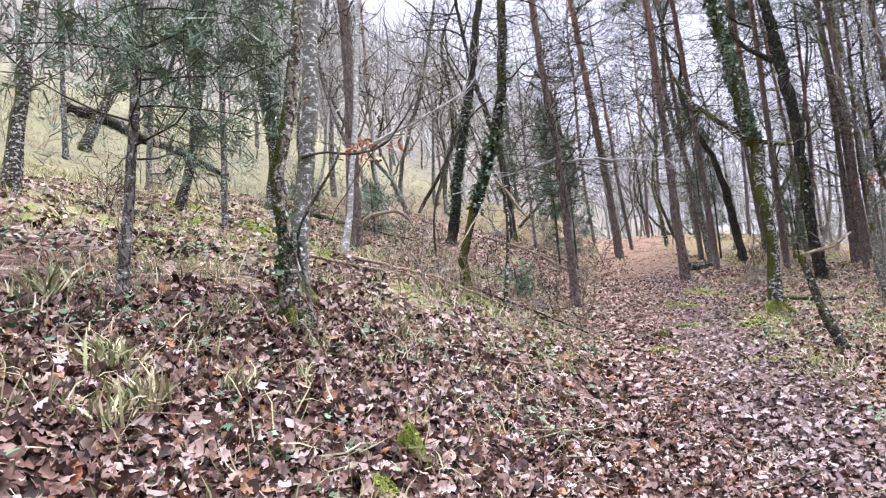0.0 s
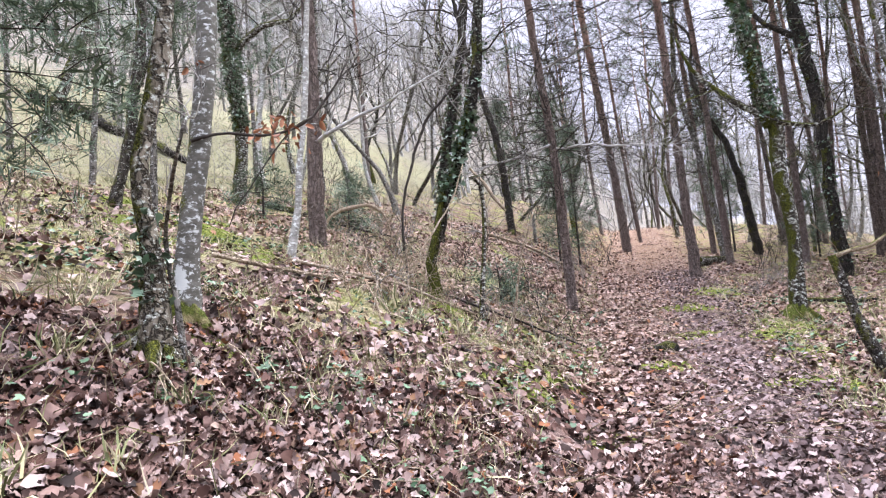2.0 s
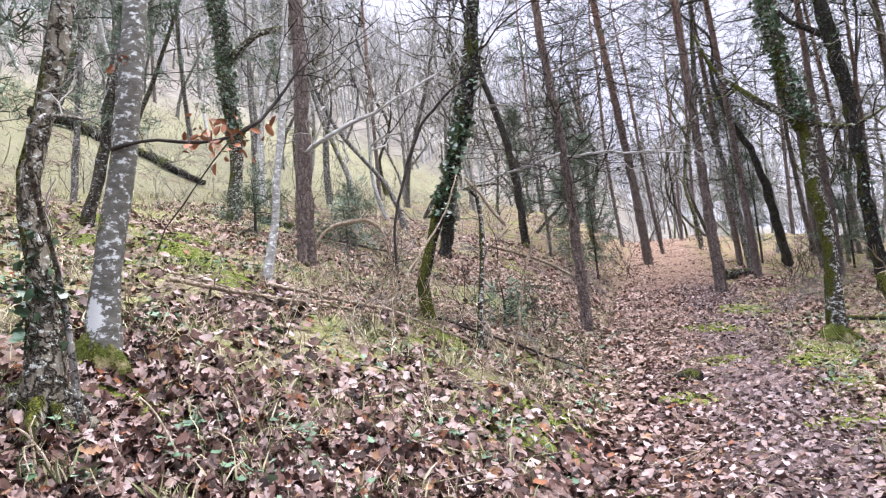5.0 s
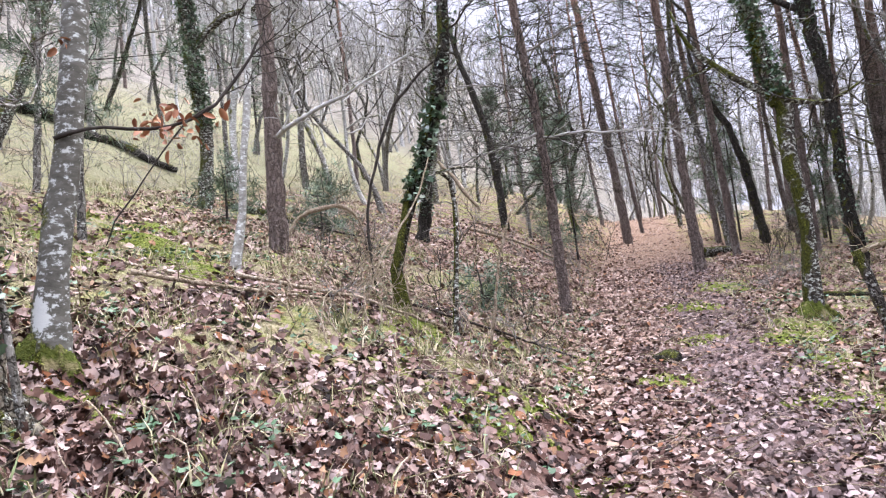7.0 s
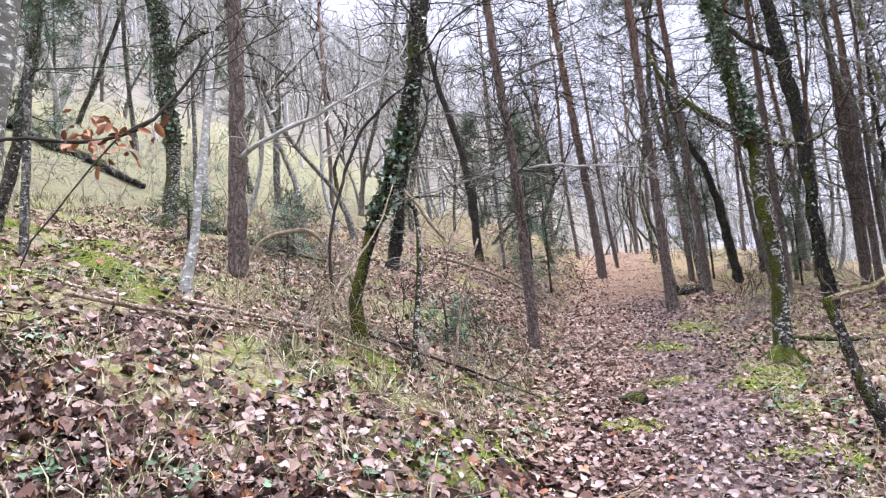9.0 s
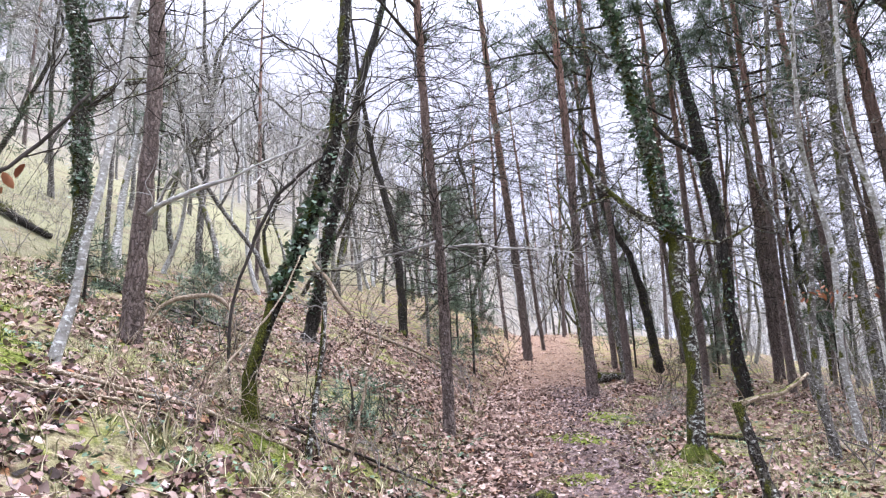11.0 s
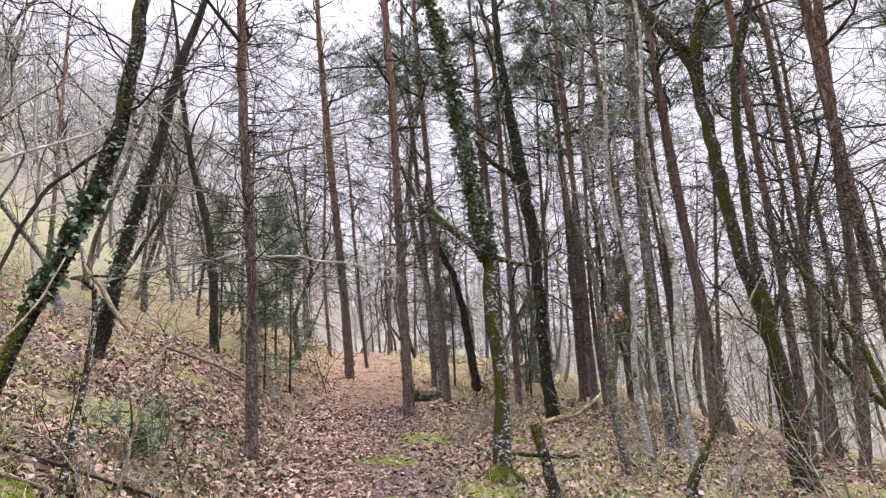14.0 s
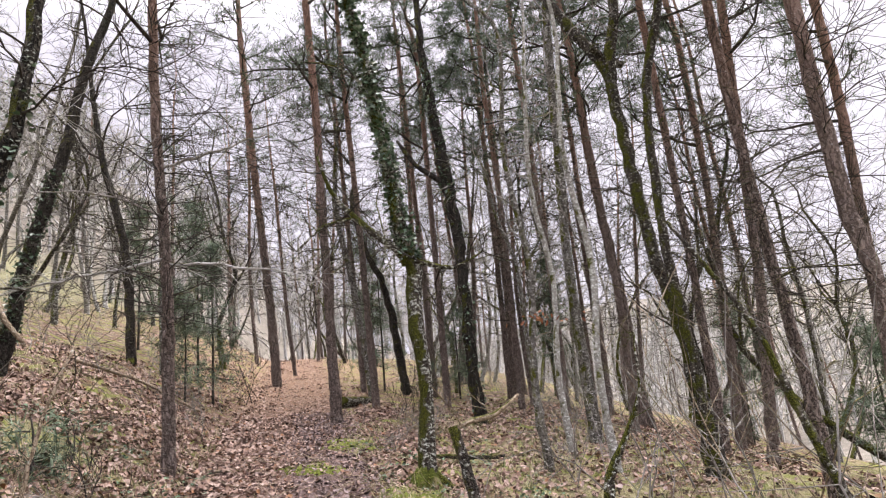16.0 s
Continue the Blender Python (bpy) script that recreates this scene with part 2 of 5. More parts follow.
def ground_material():
    m, nt, b = base_material("woodland_floor", 0.95)
    g = nt.nodes.new("ShaderNodeNewGeometry")
    sep = nt.nodes.new("ShaderNodeSeparateXYZ")
    nt.links.new(g.outputs["Position"], sep.inputs[0])
    u = math_node(nt, "SUBTRACT", math_node(nt, "SUBTRACT", sep.outputs["X"], 0.7), math_node(nt, "MULTIPLY", sep.outputs["Y"], 0.25))
    pos = g.outputs["Position"]
    fine = noise_node(nt, pos, 26, 5, 0.75)
    mid = noise_node(nt, pos, 1.3, 5, 0.7)
    wide = noise_node(nt, pos, 0.35, 4, 0.6)
    # matted old leaves: small cells, each of its own brown
    warp = mix_node(nt, 0.04, pos, noise_node(nt, pos, 9, 2, 0.5).outputs["Color"])
    flake = nt.nodes.new("ShaderNodeTexVoronoi")
    flake.inputs["Scale"].default_value = 15.0
    nt.links.new(warp, flake.inputs["Vector"])
    hue = nt.nodes.new("ShaderNodeSeparateColor")
    nt.links.new(flake.outputs["Color"], hue.inputs[0])
    old = ramp_node(nt, LITTER_TONES, hue.outputs[0]).outputs[0]
    shade = ramp_node(nt, [(0.32, (0.16, 0.14, 0.13)), (0.62, (1.0, 1.0, 1.0))], fine.outputs[0]).outputs[0]
    old = mix_node(nt, 0.95, old, shade, "MULTIPLY")
    old = mix_node(nt, 1.0, old, (1.0, 0.99, 0.97), "MULTIPLY")
    onpath = math_node(nt, "SUBTRACT", 1.0, step_node(nt, math_node(nt, "ABSOLUTE", math_node(nt, "SUBTRACT", u, 0.35)), 0.15, 0.7))
    trodden = ramp_node(nt, [(0.3, (0.05, 0.036, 0.034)), (0.7, (0.25, 0.185, 0.17))], fine.outputs[0]).outputs[0]
    onpath = math_node(nt, "MULTIPLY", onpath, math_node(nt, "SUBTRACT", 1.0, step_node(nt, sep.outputs["Y"], 10.0, 15.0)))
    col = mix_node(nt, math_node(nt, "MULTIPLY", onpath, 0.6), old, trodden)
    # a dry russet carpet of leaves towards the crest
    russet = ramp_node(nt, [(0.3, (0.1, 0.06, 0.035)), (0.7, (0.34, 0.23, 0.15))], fine.outputs[0]).outputs[0]
    col = mix_node(nt, math_node(nt, "MULTIPLY", math_node(nt, "MULTIPLY", step_node(nt, sep.outputs["Y"], 13.0, 22.0), step_node(nt, math_node(nt, "ABSOLUTE", u), 5.0, 2.0)), 0.6), col, russet)
    # straw and moss between the leaves, off the path
    straw = ramp_node(nt, [(0.3, (0.06, 0.052, 0.03)), (0.5, (0.22, 0.2, 0.105)), (0.72, (0.42, 0.385, 0.24))], noise_node(nt, pos, 45, 4, 0.75).outputs[0]).outputs[0]
    off = math_node(nt, "MAXIMUM", step_node(nt, math_node(nt, "MULTIPLY", u, -1.0), 1.3, 2.6), step_node(nt, u, 0.95, 1.8))
    leafy = math_node(nt, "MAXIMUM", step_node(nt, sep.outputs["Y"], 4.6, 6.4), step_node(nt, u, 0.7, 1.2))
    off = math_node(nt, "MULTIPLY", math_node(nt, "MULTIPLY", off, leafy), math_node(nt, "SUBTRACT", 1.0, math_node(nt, "MULTIPLY", step_node(nt, sep.outputs["Y"], 11.0, 15.0), 0.88)))
    col = mix_node(nt, math_node(nt, "MULTIPLY", off, math_node(nt, "MULTIPLY", step_node(nt, mid.outputs[0], 0.3, 0.5), step_node(nt, noise_node(nt, pos, 7, 4, 0.7).outputs[0], 0.36, 0.5))), col, straw)
    mossy = ramp_node(nt, [(0.3, (0.06, 0.075, 0.016)), (0.7, (0.25, 0.26, 0.075))], fine.outputs[0]).outputs[0]
    tufty = noise_node(nt, pos, 2.6, 5, 0.7)
    edge = step_node(nt, math_node(nt, "ABSOLUTE", math_node(nt, "ADD", u, 0.1)), 0.9, 1.5)
    col = mix_node(nt, math_node(nt, "MULTIPLY", math_node(nt, "MULTIPLY", edge, leafy), step_node(nt, tufty.outputs[0], 0.48, 0.62)), col, mossy)
    grass = ramp_node(nt, [(0.25, (0.1, 0.1, 0.052)), (0.75, (0.23, 0.222, 0.135))], fine.outputs[0]).outputs[0]
    hill = step_node(nt, math_node(nt, "MULTIPLY_ADD", wide.outputs[0], 6.0, math_node(nt, "MULTIPLY", u, -1.0)), 9.5, 14.0)
    grass = mix_node(nt, step_node(nt, mid.outputs[0], 0.5, 0.62), grass, mix_node(nt, 0.5, old, grass))
    col = mix_node(nt, hill, col, grass)
    far = math_node(nt, "MAXIMUM", step_node(nt, u, 22.0, 40.0), step_node(nt, math_node(nt, "MULTIPLY_ADD", wide.outputs[0], 8.0, math_node(nt, "MULTIPLY", u, -1.0)), 21.0, 28.0))
    beyond = step_node(nt, sep.outputs["Y"], 38.0, 52.0)
    scrub = ramp_node(nt, [(0.35, (0.08, 0.071, 0.058)), (0.65, (0.21, 0.193, 0.163))], noise_node(nt, pos, 1.1, 8, 0.8).outputs[0]).outputs[0]
    col = mix_node(nt, math_node(nt, "MAXIMUM", far, beyond), col, scrub)
    nt.links.new(col, b.inputs["Base Color"])
    bump_node(nt, b, math_node(nt, "ADD", fine.outputs[0], math_node(nt, "MULTIPLY", hue.outputs[1], 0.6)), 0.9, 0.04)
    return m


FLOOR = ground_material()


# ---- shape helpers ----
class Shape:
    """Collects vertices and faces of one mesh."""

    def __init__(self):
        self.v, self.f = [], []

    def tube(self, pts, radii, sides=6, rough=0.0, rng=None, cap=True):
        pts = np.asarray(pts, float)
        n = len(pts)
        d = np.gradient(pts, axis=0)
        d /= np.linalg.norm(d, axis=1)[:, None] + 1e-9
        ref = np.array([0.31, 0.95, 0.05]) if abs(d[0][2]) > 0.5 else np.array([0.05, 0.1, 1.0])
        a = np.cross(d, ref)
        a /= np.linalg.norm(a, axis=1)[:, None] + 1e-9
        b = np.cross(d, a)
        ang = np.arange(sides) * 2 * math.pi / sides
        r = np.asarray(radii, float)[:, None] * np.ones(sides)
        if rough:
            r = r * (1 + rough * rng.standard_normal(r.shape) + rough * rng.standard_normal(sides))
        ring = pts[:, None] + r[..., None] * (np.cos(ang)[None, :, None] * a[:, None] + np.sin(ang)[None, :, None] * b[:, None])
        o = sum(len(x) for x in self.v)
        self.v.append(ring.reshape(-1, 3))
        i = np.arange(n - 1)[:, None] * sides + o
        j = np.arange(sides)
        k = (j + 1) % sides
        quads = np.stack([i + j, i + k, i + sides + k, i + sides + j], -1).reshape(-1, 4)
        self.f.extend(map(tuple, quads.tolist()))
        if cap:
            self.f.append(tuple(range(o + (n - 1) * sides, o + n * sides)))

    def mesh(self, name, smooth=True):
        me = bpy.data.meshes.new(name)
        v = np.concatenate(self.v) if self.v else np.zeros((0, 3))
        me.from_pydata(v.tolist(), [], self.f)
        if smooth:
            me.shade_smooth()
        return me


def many(name, verts, faces, mats):
    """One mesh of many copies of a small template: mats is an (n, 3, 4) array of poses."""
    verts = np.asarray(verts, float)
    v = np.einsum("nij,kj->nki", mats[:, :, :3], verts) + mats[:, None, :, 3]
    me = bpy.data.meshes.new(name)
    n, k = len(mats), len(verts)
    sizes = np.array([len(f) for f in faces])
    flat = np.concatenate([np.array(f) for f in faces])
    loops = (np.arange(n)[:, None] * k + flat).ravel()
    me.vertices.add(n * k)
    me.vertices.foreach_set("co", v.ravel())
    me.loops.add(len(loops))
    me.loops.foreach_set("vertex_index", loops.astype(np.int32))
    starts = np.concatenate([[0], np.cumsum(np.tile(sizes, n))[:-1]])
    me.polygons.add(n * len(faces))
    me.polygons.foreach_set("loop_start", starts.astype(np.int32))
    me.update(calc_edges=True)
    me.validate()
    return me


def turns(rng, n, tilt, scale, at):
    """Random poses: any heading, a lean of about tilt, sizes from scale, at the places given."""
    yaw = rng.uniform(0, 2 * math.pi, n)
    ax, ay = rng.normal(0, tilt, n), rng.normal(0, tilt, n)
    cz, sz, cx, sx, cy, sy = np.cos(yaw), np.sin(yaw), np.cos(ax), np.sin(ax), np.cos(ay), np.sin(ay)
    o, i = np.zeros(n), np.ones(n)
    rz = np.stack([cz, -sz, o, sz, cz, o, o, o, i], -1).reshape(n, 3, 3)
    rx = np.stack([i, o, o, o, cx, -sx, o, sx, cx], -1).reshape(n, 3, 3)
    ry = np.stack([cy, o, sy, o, i, o, -sy, o, cy], -1).reshape(n, 3, 3)
    m = np.zeros((n, 3, 4))
    m[:, :, :3] = (rx @ ry @ rz) * np.asarray(scale)[:, None, None]
    m[:, :, 3] = at
    return m


def on_slope(m, x, y):
    """Tip poses over so that what lay level lies flat on the ground."""
    e = 0.15
    gx, gy = (ground(x + e, y) - ground(x - e, y)) / (2 * e), (ground(x, y + e) - ground(x, y - e)) / (2 * e)
    n = np.stack([-gx, -gy, np.ones(len(gx))], -1)
    n /= np.linalg.norm(n, axis=1)[:, None]
    t = np.stack([np.ones(len(gx)), np.zeros(len(gx)), gx], -1)
    t /= np.linalg.norm(t, axis=1)[:, None]
    m[:, :, :3] = np.stack([t, np.cross(n, t), n], -1) @ m[:, :, :3]
    return m


def part(name, me, material, parent, label="", kind=""):
    ob = new(name, me)
    if not me.materials:
        me.materials.append(material)
    ob.parent = parent
    return tagged(ob, label, kind=kind)


def lateral(x, y):
    """Metres to the right of the footpath's middle line."""
    return (x - 0.7 - 0.25 * y) * 0.97


def ground(x, y):
    """Height of the ground: a rising path, a bank and hill on one side, a falling slope on the other."""
    x, y = np.asarray(x, float), np.asarray(y, float)
    u = lateral(x, y)
    yy = np.clip(y, -60, 36)
    z = 0.09 + 0.12 * yy + 0.0008 * np.clip(yy - 6, 0, None) ** 2
    z = z - 0.02 * np.clip(y - 36, 0, None) + 0.17 * np.clip(y - 46, 0, None) - 0.12 * np.clip(y - 190, 0, None)
    left = np.clip(-u - 0.8 - 0.5 * np.clip((y - 7) / 5, 0, 1), 0, None)
    z = z + 0.57 * left - 0.22 * np.clip(left - 2.0, 0, None) + 0.17 * np.clip(left - 8, 0, None) - 0.3 * np.clip(left - 45, 0, None) - 0.15 * np.clip(left - 90, 0, None)
    z = z + 0.16 * np.clip(y - 34, 0, 90) * np.clip(left / 12, 0, 1)
    right = np.clip(u - 1.1, 0, None)
    z = z - 0.06 * right - 0.16 * np.clip(right - 5, 0, None) - 0.10 * np.clip(right - 12, 0, None) + 0.6 * np.clip(right - 40, 0, None) - 0.45 * np.clip(right - 110, 0, None)
    z = z + 0.035 * np.sin(1.7 * x + 0.9 * y) * np.sin(1.1 * y - 0.6 * x + 1) + 0.02 * np.sin(4.1 * x - 2.3 * y) + 0.012 * np.sin(6.7 * y + 5.2 * x)
    return z


def smooth_line(ctrl, step=0.25):
    """A rounded line through control points (x, y, z, radius)."""
    c = np.asarray(ctrl, float)
    c = np.vstack([2 * c[0] - c[1], c, 2 * c[-1] - c[-2]])
    out = []
    for i in range(1, len(c) - 2):
        n = max(2, int(np.linalg.norm(c[i + 1, :3] - c[i, :3]) / step))
        t = np.linspace(0, 1, n, endpoint=False)[:, None]
        p0, p1, p2, p3 = c[i - 1], c[i], c[i + 1], c[i + 2]
        out.append(0.5 * (2 * p1 + (p2 - p0) * t + (2 * p0 - 5 * p1 + 4 * p2 - p3) * t ** 2 + (3 * p1 - p0 - 3 * p2 + p3) * t ** 3))
    out.append(c[-2][None])
    line = np.vstack(out)
    line[:, 3] = np.maximum(line[:, 3], 0.002)
    return line


def root(name, base, label, category, group=""):
    ob = new(name)
    ob.location = base
    ob.empty_display_size = 0.1
    return tagged(ob, label, category, group)


OVAL_V = [(0, -0.5, 0), (0.26, -0.3, 0.04), (0.36, 0.02, 0.07), (0.25, 0.3, 0.05), (0, 0.48, 0.0), (-0.25, 0.3, 0.06), (-0.36, 0.02, 0.08), (-0.26, -0.3, 0.05)]
OVAL_F = [(0, 1, 2, 3, 4), (0, 4, 5, 6, 7)]


def oak_leaf(curl, droop, twist):
    """A lobed leaf of unit length: midrib and two scalloped edges, cupped, drooping and twisted."""
    wide = (0.02, 0.14, 0.07, 0.25, 0.11, 0.33, 0.15, 0.24, 0.04)
    v, f = [], []
    for i, w in enumerate(wide):
        t = i / 8 - 0.5
        bend = droop * t * t + 0.02 * math.sin(9 * t)
        lift = curl * w + twist * t * w
        v += [(-w, t + 0.03 * (w > 0.2), bend + lift), (0, t, bend), (w * 0.94, t - 0.03, bend + curl * w - twist * t * w)]
    for i in range(8):
        a = 3 * i
        f += [(a, a + 1, a + 4, a + 3), (a + 1, a + 2, a + 5, a + 4)]
    return v, f


OAK_LEAVES = [oak_leaf(0.35, 0.4, 0.8), oak_leaf(1.0, -0.7, -1.4), oak_leaf(-0.6, 0.9, 1.8), oak_leaf(0.7, 1.2, -0.6)]


def crumpled_leaf(seed):
    """A small dry leaf with an uneven rim and a crumpled face."""
    r = random.Random(seed)
    v = [(0.0, 0.02, r.uniform(-0.1, 0.1))]
    for i in range(9):
        a = 6.283 * i / 9
        k = r.uniform(0.72, 1.12)
        v.append((0.36 * k * math.sin(a), 0.52 * k * math.cos(a), r.uniform(-0.13, 0.2)))
    return v, [(0, 1 + (i + 1) % 9, 1 + i) for i in range(9)]


CRUMPLED = [crumpled_leaf(k) for k in range(4)]
IVY_V = [(0, -0.4, 0), (0.3, -0.35, 0.04), (0.45, 0.0, 0.06), (0.18, 0.1, 0.03), (0, 0.55, 0.0), (-0.18, 0.1, 0.03), (-0.45, 0.0, 0.06), (-0.3, -0.35, 0.04)]
IVY_F = [(0, 1, 2, 3, 4), (0, 4, 5, 6, 7)]
BLADE_V = [(-0.03, 0, 0), (0.03, 0, 0), (0.024, 0.14, 0.55), (-0.024, 0.14, 0.55), (0, 0.5, 0.85)]
BLADE_F = [(0, 1, 2, 3), (3, 2, 4)]
NEEDLE_V, NEEDLE_F = [], []
_r = random.Random(5)
for _i in range(16):
    _a, _e = _r.uniform(0, 6.283), _r.uniform(-0.3, 1.4)
    _d = Vector((math.cos(_a) * math.cos(_e), math.sin(_a) * math.cos(_e), math.sin(_e)))
    _s = _d.cross(Vector((0.3, 0.2, 1))).normalized() * 0.032
    _o = Vector((_r.uniform(-0.35, 0.35), _r.uniform(-0.35, 0.35), _r.uniform(-0.1, 0.1)))
    _k = len(NEEDLE_V)
    NEEDLE_V += [tuple(_o - _s), tuple(_o + _s), tuple(_o + _d)]
    NEEDLE_F.append((_k, _k + 1, _k + 2))


def wander(rng, start, way, length, n, wild, lift):
    """A crooked line of n steps from start along way."""
    p, d = np.array(start, float), np.array(way, float)
    d /= np.linalg.norm(d) + 1e-9
    pts = [p.copy()]
    for _ in range(n):
        d = d + rng.normal(0, wild, 3) + np.array([0, 0, lift])
        d /= np.linalg.norm(d)
        p = p + d * length / n
        pts.append(p.copy())
    return np.array(pts), d


def ramify(shape, rng, start, way, length, radius, depth, wild=0.28, lift=0.05, ends=None):
    """A branch with smaller ones on it, down to twigs."""
    n = 6 if depth > 1 else (4 if depth else 2)
    pts, _ = wander(rng, start, way, length, n, wild, lift)
    shape.tube(pts, np.linspace(radius, max(radius * 0.3, 0.0025), n + 1), 5 if radius > 0.02 else 3, cap=False)
    if ends is not None and depth <= 1:
        ends.append(pts[-1])
        ends.append(pts[len(pts) // 2])
    if depth > 0:
        for k in range(int(rng.integers(4, 7))):
            i = int(rng.integers(1, n + 1))
            d = pts[i] - pts[i - 1]
            side = rng.normal(0, 1, 3)
            side -= side @ d * d / (d @ d)
            w = d / np.linalg.norm(d) * 0.75 + side / np.linalg.norm(side) * 0.8
            ramify(shape, rng, pts[i], w, length * rng.uniform(0.4, 0.65), max(radius * 0.45, 0.003), depth - 1, wild, lift, ends)


def rooted(ctrl):
    """Carry a trunk's line down into the ground with a flare at the foot."""
    x, y, z, r = ctrl[0]
    g = float(ground(x, y))
    lower = [(x, y, g - 0.15, r * 1.25), (x, y, g + 0.06, r * 1.08)]
    return lower + [c for c in ctrl if c[2] > g + 0.2]


SLIM = 0.77  # bark to bark, trunks are slimmer than their outlines


def trunk_part(ctrl, base, bark_mat, parent, rng, rough=0.05, sides=12, name="trunk", label=""):
    line = smooth_line(ctrl, 0.18 if sides > 8 else 0.45)
    line[:, 3] *= SLIM
    jit = rng.normal(0, 0.13 if rough > 0.04 else 0.06, (len(line), 3)) * line[:, 3:4]
    s = Shape()
    s.tube(line[:, :3] + jit - np.array(base), line[:, 3] * (1 + rng.normal(0, 0.04, len(line))), sides, rough, rng)
    part(name, s.mesh(name), bark_mat, parent, label)
    return line


def ivy_on(line, lo, hi, base, parent, rng, count, size=0.06, spread=1.0):
    """Ivy leaves that clothe a stretch of a trunk."""
    pick = rng.uniform(lo, hi, count)
    z = line[:, 2]
    c = np.stack([np.interp(pick, z, line[:, k]) for k in range(4)], -1)
    a = rng.uniform(0, 2 * math.pi, count)
    out = c[:, 3] * spread + np.abs(rng.normal(0.01, 0.035, count))
    at = c[:, :3] + np.stack([np.cos(a) * out, np.sin(a) * out, np.zeros(count)], -1) - np.array(base)
    m = turns(rng, count, 0.65, rng.uniform(0.6, 1.3, count) * size, at)
    part("ivy", many("ivy", IVY_V, IVY_F, m), IVY_LEAF, parent, "glossy dark green ivy leaves", "stuff")


def crown_of(rng, line, base, lo, count, reach, radius, depth, mat, parent, wild=0.28, lift=0.06, name="crown", up=0.45, ends=None):
    s = Shape()
    z = line[:, 2]
    for k in range(count):
        h = lo + (z[-1] - lo) * (k + rng.uniform(0, 1)) / count
        c = np.array([np.interp(h, z, line[:, j]) for j in range(4)])
        a = rng.uniform(0, 2 * math.pi)
        shrink = 1.0 - 0.5 * (h - lo) / max(z[-1] - lo, 0.1)
        ramify(s, rng, c[:3] - base, (math.cos(a), math.sin(a), up), reach * shrink * rng.uniform(0.6, 1.15), min(radius, c[3] * 0.6), depth, wild, lift, ends)
    part(name, s.mesh(name), mat, parent, kind="stuff")


def top_of(ctrl, height, rng, sway=0.25):
    """Carry a trunk on up to its full height."""
    (x0, y0, z0, _), (x, y, z, r) = ctrl[-2], ctrl[-1]
    k = (height - z) / 3
    if k <= 0:
        return ctrl
    dx, dy = (x - x0) / max(z - z0, 0.3), (y - y0) / max(z - z0, 0.3)
    more = []
    for i in range(1, 4):
        more.append((x + dx * k * i * 0.6 + rng.normal(0, sway), y + dy * k * i * 0.6 + rng.normal(0, sway), z + k * i, r * (1 - 0.3 * i)))
    return list(ctrl) + more


def broadleaf(name, label, ctrl, height, seed, bark_mat=None, twig=None, limbs=(), crown=(9, 1.7, 0.03, 2), crown_from=0.4, ivy=None, group="woodland trees", rough=0.06, twigs_low=0, category="tree", sides=12, roots=0, shoots=7):
    rng = np.random.default_rng(seed)
    bark_mat, twig = bark_mat or OAK_BARK, twig or TWIG_DARK
    base = (ctrl[0][0], ctrl[0][1], float(ground(ctrl[0][0], ctrl[0][1])))
    ob = root(name, base, label, category, group)
    full = top_of(rooted(ctrl), base[2] + height, rng)
    line = trunk_part(full, base, bark_mat, ob, rng, rough, sides)
    b = np.array(base)
    for limb in limbs:
        ln = trunk_part(limb, base, bark_mat, ob, rng, rough, 8, "limb")
        s = Shape()
        for _ in range(shoots):
            c = ln[int(rng.integers(len(ln) // 3, len(ln)))]
            a = rng.normal(0, 1, 3)
            ramify(s, rng, c[:3] - b, a + np.array([0, 0, 0.6]), rng.uniform(0.4, 1.0), min(0.014, c[3] * 0.6), 1)
        part("spray", s.mesh("spray"), twig, ob, kind="stuff")
    for k in range(roots):
        a = 6.283 * (k + rng.uniform(0.1, 0.6)) / roots
        r0, ln = ctrl[0][3] * SLIM, rng.uniform(0.16, 0.34)
        t = np.array([0.3, 1.0, 1.6, 2.4])
        px, py = np.cos(a) * (r0 * t + ln * (t - 0.3) / 4), np.sin(a) * (r0 * t + ln * (t - 0.3) / 4)
        pz = ground(base[0] + px, base[1] + py) - base[2] + r0 * np.array([1.3, 0.5, 0.1, -0.4])
        s = Shape()
        s.tube(np.stack([px, py, pz], -1), r0 * np.array([0.5, 0.42, 0.3, 0.2]), 7, 0.1, rng)
        part("root", s.mesh("root"), bark_mat, ob)
    n, reach, rad, depth = crown
    lo = base[2] + crown_from * (line[-1, 2] - base[2])
    if n:
        crown_of(rng, line, b, lo, n, reach, rad, depth, twig, ob)
    if twigs_low:
        crown_of(rng, line, b, base[2] + 0.9, twigs_low, 0.8, 0.008, 1, TWIG_GREY, ob, name="undergrowth", up=0.1)
    if ivy:
        for lo, hi, count in ivy:
            ivy_on(line, lo, hi, base, ob, rng, count)
    return ob


